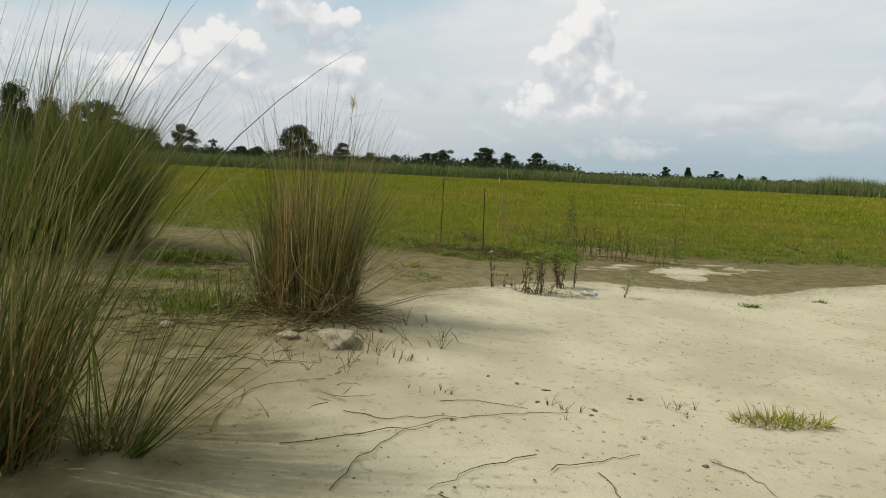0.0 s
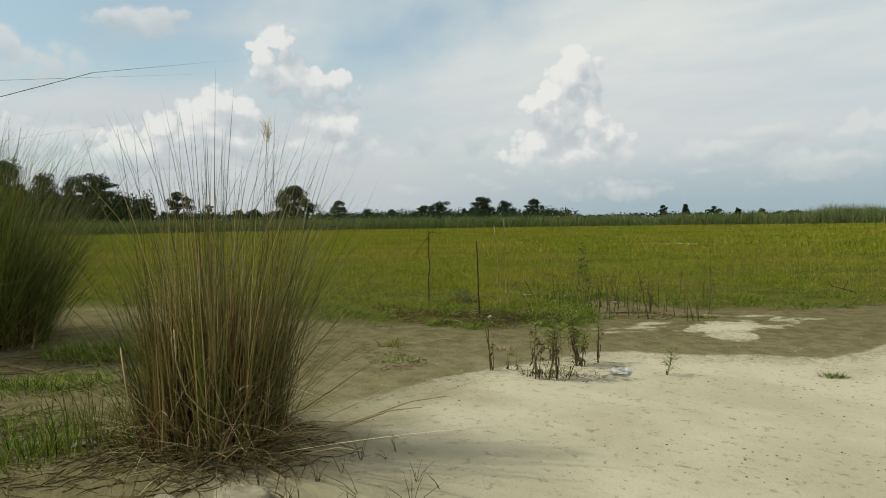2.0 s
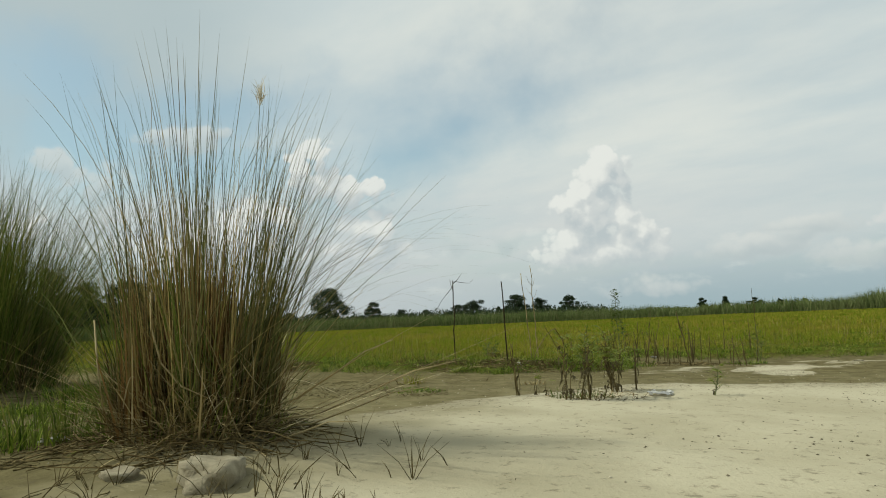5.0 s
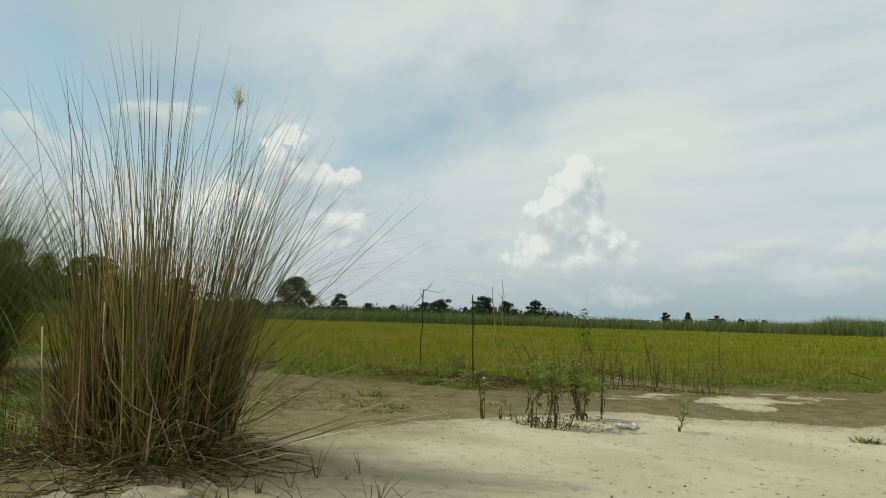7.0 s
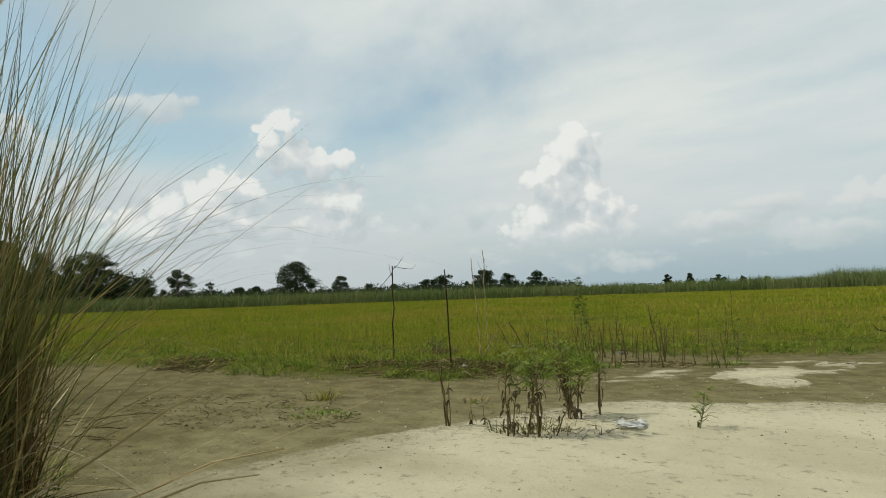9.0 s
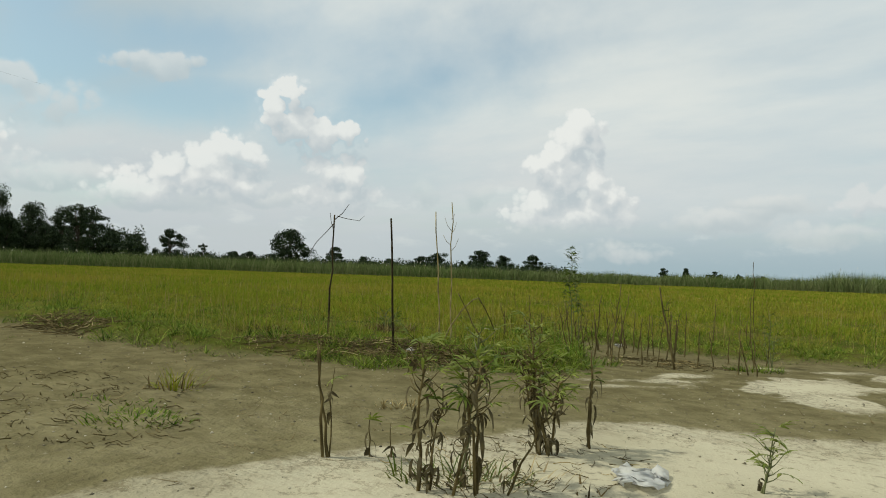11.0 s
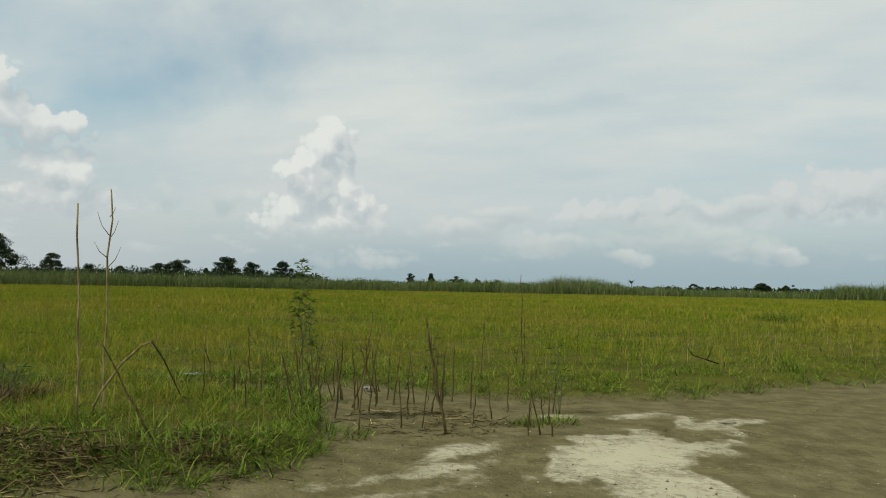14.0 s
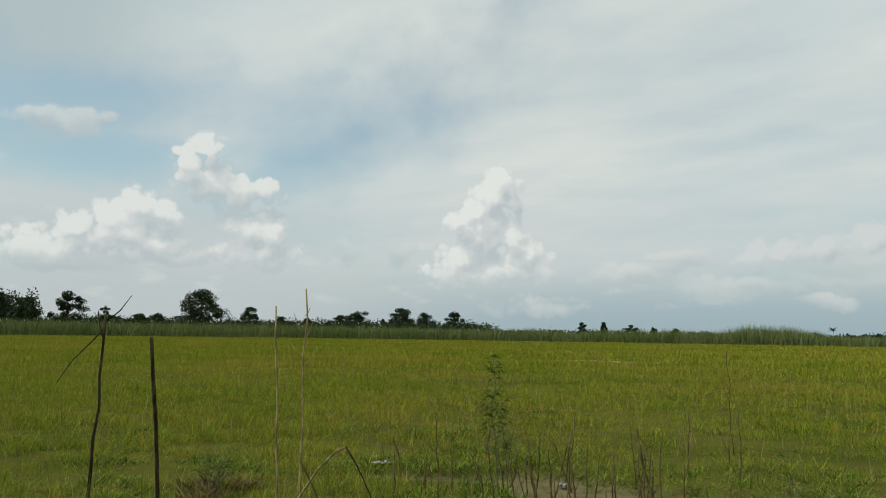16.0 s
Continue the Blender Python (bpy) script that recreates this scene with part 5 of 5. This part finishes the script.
tuft(1.0, 2.5, 0.55, 0.4, 640, 0.15, LUSH, "patch of green grass between the tall clumps", 307)
tuft(0.1, 3.6, 0.6, 0.5, 900, 0.20, LUSH, "patch of green grass between the tall clumps", 308)
tuft(2.85, 1.72, 0.35, 0.25, 200, 0.26, LUSH, "green grass at the foot of the tall clump", 320, (3, 40))
tuft(2.15, 2.05, 0.5, 0.4, 190, 0.18, LUSH, "green grass between the tall clumps", 321, (8, 80))
tuft(1.4, 2.9, 0.7, 0.5, 420, 0.16, LUSH, "green grass between the tall clumps", 322, (8, 80))
tuft(2.98, 2.05, 0.36, 0.26, 150, 0.45, GREENREED, "tall thin green grass beside the golden tussock", 325, (2, 22))
tuft(2.9, 3.0, 0.4, 0.3, 200, 0.20, LUSH, "green grass behind the tall clump", 323, (3, 45))
tuft(2.3, 1.75, 0.7, 0.4, 170, 0.18, LUSH, "thin green grass at the foot of the tall clump", 309)
tuft(4.18, 5.58, 0.26, 0.14, 120, 0.13, GREENREED, "thin green sprigs of grass round the weeds", 313, (15, 75))
tuft(4.28, 5.70, 0.30, 0.14, 90, 0.10, CANESTRAW, "pale dry sprigs round the weeds", 314, (25, 82))
tuft(4.35, 5.6, 0.35, 0.2, 150, 0.08, THATCH, "dry grass scraps under the weeds", 310, (40, 80))
tuft(3.2, 6.4, 0.12, 0.08, 60, 0.08, DRYLEAF, "small dry grass tuft on grey mud", 311)
for i, (x, y, rx, n) in enumerate(((2.62, 8.35, 0.42, 700), (2.75, 8.85, 0.36, 560), (2.25, 8.55, 0.40, 600), (1.25, 8.1, 0.45, 600), (0.75, 7.75, 0.4, 500), (2.9, 9.4, 0.3, 380), (1.5, 8.6, 0.4, 420))):
    tuft(x, y, rx, rx * 0.8, int(n * 0.7), 0.15, LUSH, "thick green grass beside the straw heap", 340 + i, (20, 88))
tuft(8.8, 28.75, 0.9, 0.5, 700, 0.5, LUSH, "dark green bushy tuft out in the meadow", 350, (5, 50))
for i in range(18):
    r_t, a_t = 9 + 34 * (i / 18) ** 1.5, radians(-66 + (i * 37) % 84)
    tuft(5 + r_t * math.sin(a_t), 4 + r_t * math.cos(a_t), 0.10 + 0.006 * r_t, 0.08 + 0.004 * r_t, 60, 0.26, LUSH, "small dark green weed tuft in the meadow", 360 + i, (2, 40))
weed(0.66, 9.22, 0.22, 0.18, "low dark leafy weed growing beside the straw heap", 40, 16, NARROW_LEAVES, 5, (0, 0), 0.1)
tuft(4.1, 10.5, 0.3, 0.15, 260, 0.10, LUSH, "green grass tuft among dry stalks", 312)


def litter_straw(name, x, y, rx, ry, n, lengths, mat, label, seed, pile=0.05, radius=0.003):
    """Fallen straw and stems heaped on the ground."""
    rng = np.random.default_rng(seed)
    pieces = []
    z0 = gz(x, y)
    for _ in range(n):
        r = math.sqrt(rng.random())
        a = rng.uniform(0, 6.283)
        px, py = x + rx * r * math.cos(a), y + ry * r * math.sin(a)
        l, h = rng.uniform(*lengths) * rng.uniform(0.5, 1.0), rng.uniform(0, 6.283)
        lift, turn, tip = pile * (1 - r) * rng.random(), rng.normal(0, 0.5), rng.uniform(-0.2, 0.8)
        ends = []
        for i in range(5):
            qx, qy = px + l * i / 4 * math.cos(h), py + l * i / 4 * math.sin(h)
            h += turn / 4
            ends.append((qx - x, qy - y, gz(qx, qy) - z0 + 0.002 + max(0.0, lift * (1 + tip * (i - 2) / 2) + rng.normal(0, 0.006))))
        thick = radius * rng.uniform(0.5, 1.4)
        pieces.append(tube(ends, [thick, thick, thick, thick * 0.8, thick * 0.5], 4))
    ob = thing(name, x, y, z0, label, "straw heap", "straw heaps")
    cut = max(1, len(pieces) // 4) if mat is not STALK else len(pieces)
    mesh_object("straw", *gather(pieces[:cut]), mat, ob)["kind"] = "stuff"
    if cut < len(pieces):
        mesh_object("dark_straw", *gather(pieces[cut:]), STALK, ob)["kind"] = "stuff"
    return ob


litter_straw("straw_heap", 1.80, 7.85, 0.66, 0.36, 520, (0.06, 0.40), DRYLEAF, "heap of brown dead stems round a stake", 401, 0.10, 0.0030)
tuft(1.8, 7.9, 0.6, 0.3, 220, 0.10, THATCH, "dark rotting leaves under the straw heap", 591, (40, 90))
tuft(1.1, 7.65, 0.6, 0.3, 140, 0.09, THATCH, "dark rotting leaves under the strewn stems", 592, (40, 90))
tuft(1.7, 7.95, 0.6, 0.3, 300, 0.15, LUSH, "green grass growing through the straw heap", 593, (10, 70))
litter_straw("straw_heap", 1.85, 8.10, 0.60, 0.45, 120, (0.10, 0.50), STALK, "heap of coarse brown stems in the meadow edge", 412, 0.07, 0.0055)
litter_straw("straw_heap", 1.2, 7.6, 0.7, 0.45, 380, (0.06, 0.35), DRYLEAF, "strewn brown dead stems along the meadow edge", 402, 0.07, 0.0028)
litter_straw("straw_heap", -1.2, 6.7, 0.7, 0.3, 220, (0.10, 0.4), DRYLEAF, "heap of brown dead stems on grey mud", 403, 0.16, 0.004)
litter_straw("straw_heap", 2.6, 8.6, 0.45, 0.5, 160, (0.08, 0.3), THATCH, "strewn brown dead stems along the meadow edge", 404, 0.05, 0.003)
litter_straw("straw_heap", 3.3, 10.2, 0.6, 0.6, 200, (0.05, 0.22), DRYLEAF, "strewn dry scraps among the stalks", 405, 0.03, 0.003)
litter_straw("straw_heap", 4.2, 5.95, 0.45, 0.6, 130, (0.04, 0.18), DRYLEAF, "dry stems scattered under the weeds", 406, 0.02, 0.0016)
litter_straw("straw_heap", 3.68, 2.38, 0.66, 0.60, 460, (0.10, 0.5), THATCH, "fallen dry straw round the foot of the tall clump", 407, 0.26, 0.0034)
litter_straw("straw_heap", 2.3, 1.6, 1.3, 0.8, 300, (0.08, 0.6), STALK, "dark dead stems strewn over grey mud", 408, 0.03, 0.0034)
litter_straw("straw_heap", 0.9, 3.4, 1.4, 0.9, 260, (0.08, 0.6), STALK, "dark dead stems strewn over grey mud", 409, 0.03, 0.0036)
litter_straw("straw_heap", 4.6, 1.0, 0.9, 0.8, 45, (0.05, 0.4), STALK, "dark dead stems strewn over grey mud", 411, 0.02, 0.002)
litter_straw("straw_heap", 2.0, 5.0, 1.1, 0.7, 300, (0.02, 0.13), STALK, "dark dead stems strewn over grey mud", 410, 0.03, 0.0021)

# long fallen reeds on the sand
for i, path in enumerate((
    ((5.62, 0.46), (5.86, 0.98), (6.02, 1.42), (6.22, 1.75), (6.40, 1.99)), ((6.12, 0.30), (5.98, 0.62), (5.92, 1.0), (5.98, 1.2)), ((5.30, 0.30), (5.05, 0.55), (4.85, 0.95), (5.0, 1.3)),
    ((6.45, 0.60), (6.75, 0.62), (7.0, 0.75)), ((6.7, 1.15), (6.85, 1.45), (6.95, 1.7)), ((5.5, 1.0), (5.75, 1.1), (6.0, 1.4)), ((4.2, 1.15), (4.5, 1.3), (4.75, 1.55)), ((6.3, 0.35), (6.6, 0.42), (6.9, 0.4), (7.1, 0.3)), ((6.55, 1.25), (6.45, 0.9), (6.42, 0.6)), ((7.25, 1.9), (7.45, 1.85), (7.6, 1.7)), ((6.9, 1.3), (7.1, 1.1), (7.35, 1.05)), ((5.75, 1.55), (5.9, 1.75), (6.2, 1.85)),
    ((4.50, 0.73), (4.30, 1.03), (4.17, 1.34), (4.03, 1.64)), ((4.40, 1.08), (4.27, 1.34)), ((4.56, 1.25), (4.53, 1.44), (4.50, 1.61)), ((5.0, 1.44), (4.9, 1.62), (4.86, 1.82)), ((4.14, 0.75), (4.14, 0.97), (4.25, 1.12)), ((4.58, 1.10), (4.40, 0.85)), ((3.3, 1.7), (3.1, 1.45), (2.8, 1.3)), ((2.9, 1.64), (2.5, 1.7), (2.32, 1.61)),
)):
    pts = []
    for x, y in path:
        pts.append((x - path[0][0], y - path[0][1], gz(x, y) - gz(*path[0]) + 0.006))
    ob = thing("fallen_reed", *path[0], gz(*path[0]), "long brown fallen reed lying on the sand", "reed", "fallen reeds")
    fine = []
    for i in range(len(pts) - 1):
        for k in range(4):
            f = k / 4
            fine.append(np.array(pts[i]) * (1 - f) + np.array(pts[i + 1]) * f + (rng_s.normal(0, 0.012), rng_s.normal(0, 0.012), abs(rng_s.normal(0, 0.004))))
    twig(ob, fine + [np.array(pts[-1])], 0.0028, 0.0014, STALK, "stem")

# short sprigs dotted over the sand before the tall clump
rng_p = np.random.default_rng(15)
for i in range(104):
    if i < 76:
        x, y = 4.62 + rng_p.normal(0, 0.42), 2.05 + rng_p.normal(0, 0.48)
    else:
        x, y = ((5.62, 1.67), (6.32, 1.99), (5.10, 2.1), (6.9, 2.6))[i % 4]
        x, y = x + rng_p.normal(0, 0.07), y + rng_p.normal(0, 0.07)
    if math.hypot(x - 3.62, y - 2.5) < 0.5 or (x > 5.1 and i < 76):
        continue
    h = rng_p.uniform(0.03, 0.17) if i < 76 else rng_p.uniform(0.02, 0.07)
    ob = thing("sprig", x, y, gz(x, y), "short dead brown sprig on the sand", "sprig", "dead sprigs")
    n = int(rng_p.integers(1, 5))
    for _ in range(n):
        d = rng_p.normal(0, 0.6, 2) * h
        mesh_object("stem", *tube([(0, 0, -0.015), (d[0] * 0.4, d[1] * 0.4, h * 0.5), (d[0], d[1], h)], [0.002, 0.0015, 0.0007], 5), STALK, ob)


def lump(name, x, y, size, mat, label, category, seed, sink=0.25, parts="body", group=""):
    rng = np.random.default_rng(seed)
    bm = bmesh.new()
    bmesh.ops.create_icosphere(bm, subdivisions=3, radius=1.0)
    off = Vector(rng.uniform(-9, 9, 3))
    for v in bm.verts:
        k = 1 + 0.40 * noise.noise(v.co * 1.3 + off) + 0.30 * noise.noise(v.co * 3.5 + off)
        v.co = Vector((v.co.x * size[0] * k, v.co.y * size[1] * k, max(-0.4, min(0.55, v.co.z)) * size[2] * k + size[2] * (0.4 - sink)))
    me = bpy.data.meshes.new(parts)
    bm.to_mesh(me)
    bm.free()
    me.materials.append(mat)
    for p in me.polygons:
        p.use_smooth = True
    ob = thing(name, x, y, gz(x, y), label, category, group)
    body = new(parts, me)
    body.parent = ob
    body.rotation_euler = (0, 0, rng.uniform(0, 6.28))
    return ob



for x, y, size, seed in ((4.47, 2.0, (0.17, 0.12, 0.10), 571), (4.30, 2.05, (0.10, 0.08, 0.06), 572), (4.12, 1.80, (0.08, 0.06, 0.045), 573), (3.2, 1.35, (0.07, 0.05, 0.04), 574), (5.35, 10.95, (0.08, 0.05, 0.02), 575)):
    lump("mud_clod", x, y, size, CLOD, "pale crumbling clod of dried mud lying on the ground", "clod", seed, 0.2, group="mud clods")
for i in range(9):
    lump("mud_crumb", 6.35 + rng_p.normal(0, 0.55), 2.1 + rng_p.normal(0, 0.6), (rng_p.uniform(0.012, 0.03), rng_p.uniform(0.01, 0.02), 0.008), BARK, "small dark crumb of mud on pale sand", "crumb", 520 + i, group="mud crumbs")


def build_crumbs():
    """Small crumbs of mud and shell grit over the bare ground."""
    rng = np.random.default_rng(88)
    n = 9000
    u, v = rng.uniform(2.5, 11.0, n), rng.uniform(-3.6, 5.8, n)
    x, y = to_xy(u, v)
    keep = (meadow(x, y) < -0.03) & (fbm(x, y, 0.9, 91) + 0.25 * rng.random(n) > 0.5 + 0.16 * smooth(0.0, 0.4, pale_sand(x, y)))
    x, y = x[keep], y[keep]
    n = len(x)
    size = 0.002 + 0.008 * rng.random(n) ** 3
    shape = np.array([[1, 0, 0], [0, 1, 0], [-1, 0, 0], [0, -1, 0], [0, 0, 0.7], [0, 0, -0.5]], float)
    verts = np.stack([x, y, ground_z(x, y) + 0.15 * size], 1)[:, None] + shape[None] * size[:, None, None] * rng.uniform(0.6, 1.4, (n, 6, 1))
    faces = np.array([[0, 1, 4], [1, 2, 4], [2, 3, 4], [3, 0, 4], [1, 0, 5], [2, 1, 5], [3, 2, 5], [0, 3, 5]])
    tris = (np.arange(n)[:, None, None] * 6 + faces[None]).reshape(-1, 3)
    tagged(mesh_object("mud_crumbs", verts.reshape(-1, 3), tris, CRUMB, flat=True), "small crumbs of mud and pale grit on the bare ground", "crumbs", kind="stuff")


CRUMB = material("mud_crumbs", blade_colours((0.06, 0.05, 0.03, 1), (0.16, 0.14, 0.085, 1), (0.48, 0.44, 0.33, 1), 0.1, 2.0), 0.9, 0.2)
build_crumbs()


def build_debris():
    """Short dead stems and leaves scattered over the mud, and a few living blades."""
    rng = np.random.default_rng(92)
    n = 5200
    u, v = rng.uniform(2.0, 11.5, n), rng.uniform(-2.0, 7.0, n)
    x, y = to_xy(u, v)
    d = meadow(x, y)
    keep = (d < 0.05) & (fbm(x, y, 0.55, 93) + 0.20 * rng.random(n) > 0.56 + 0.20 * smooth(0.0, 0.5, pale_sand(x, y)) + 0.12 * smooth(-0.4, -1.6, d))
    x, y = x[keep], y[keep]
    v, t = tufted(rng, x, y, 3, rng.uniform(0.03, 0.12, len(x)), rng.uniform(0.02, 0.06, len(x)), rng.uniform(0.0025, 0.006, len(x)), (45, 88), (0, 60), 3)
    v[:, 2] = np.maximum(v[:, 2], ground_z(v[:, 0], v[:, 1]) + 0.001)
    tagged(mesh_object("mud_debris", v, t, THATCH), "short dead stems and leaves scattered over the mud", "debris", kind="stuff")
    u, v = rng.uniform(3.0, 11.5, 2600), rng.uniform(2.5, 7.0, 2600)
    x, y = to_xy(u, v)
    d = meadow(x, y)
    keep = (d < 0.05) & (d > -0.9) & (fbm(x, y, 0.35, 95) > 0.58 + 0.12 * smooth(0.0, -0.8, d))
    x, y = x[keep], y[keep]
    v, t = tufted(rng, x, y, 7, rng.uniform(0.02, 0.08, len(x)), rng.uniform(0.02, 0.05, len(x)), rng.uniform(0.0025, 0.005, len(x)), (15, 80), (10, 70), 3)
    tagged(mesh_object("mud_sprigs", v, t, LUSH), "small green grass sprigs spreading onto the mud", "grass", kind="stuff")


build_debris()
for i, (x, y, rx, n) in enumerate(((0.62, 9.32, 0.30, 520), (0.80, 9.05, 0.18, 220), (0.35, 7.80, 0.26, 320), (1.75, 8.20, 0.14, 160), (2.3, 8.2, 0.20, 180), (2.75, 8.45, 0.20, 160))):
    tuft(x, y, rx, rx * 0.6, n, 0.17, THATCH, "dark dead grass heaped in the green meadow edge", 580 + i, (25, 88))


def sheet(name, x, y, length, width, mat, label, seed, lift=0.03):
    """A crumpled scrap of thin sheet lying on the ground."""
    rng = np.random.default_rng(seed)
    n, m = 12, 8
    u, v = np.meshgrid(np.linspace(-0.5, 0.5, n), np.linspace(-0.5, 0.5, m))
    px = u * length * (1 + 0.3 * (value_noise(u * 9, v * 9, 2.0, seed) - 0.5)) + 0.02 * rng.normal(0, 1, u.shape)
    py = v * width * (1.2 - 0.9 * np.abs(u)) + 0.01 * rng.normal(0, 1, u.shape)
    pz = lift * value_noise(u * 12, v * 12, 2.0, seed + 5) + 0.004
    i = (np.arange(m - 1)[:, None] * n + np.arange(n - 1)[None]).ravel()
    tris = np.concatenate([np.stack([i, i + 1, i + n + 1], 1), np.stack([i, i + n + 1, i + n], 1)])
    ob = thing(name, x, y, gz(x, y), label, "litter", "litter")
    scrap = mesh_object("scrap", np.stack([px.ravel(), py.ravel(), pz.ravel()], 1), tris, mat, ob)
    scrap.rotation_euler = (0, 0, rng.uniform(0, 3.1))
    scrap.modifiers.new("thickness", "SOLIDIFY").thickness = 0.002
    return ob


sheet("plastic_bag", 4.65, 6.06, 0.27, 0.18, PLASTIC, "crumpled clear plastic bag lying on the sand", 601, 0.03)
sheet("litter_scrap", 2.96, 2.0, 0.10, 0.05, PAPER, "small white scrap of litter beside the tall clump", 602)
sheet("litter_scrap", 0.99, 10.8, 0.13, 0.05, PAPER, "white scrap of litter among the meadow grass", 603, 0.03)
sheet("litter_scrap", 2.08, 7.86, 0.06, 0.04, PAPER, "white scrap of litter in a straw heap", 604, 0.05)
sheet("litter_scrap", 2.43, 11.3, 0.06, 0.05, PAPER, "tiny white scrap among dry stalks", 605, 0.05)

ob = thing("fallen_branch", 5.446, 14.4, gz(5.446, 14.4), "forked dark dead branch lying in the meadow", "branch")
twig(ob, [(0.20, 0.11, 0.02), (0.06, 0.03, 0.07), (-0.10, -0.06, 0.12), (-0.17, -0.14, 0.22)], 0.010, 0.005, DARKWOOD, "stem")
twig(ob, [(0.06, 0.03, 0.07), (0.10, 0.07, 0.14), (0.13, 0.09, 0.23)], 0.007, 0.003, DARKWOOD, "fork")
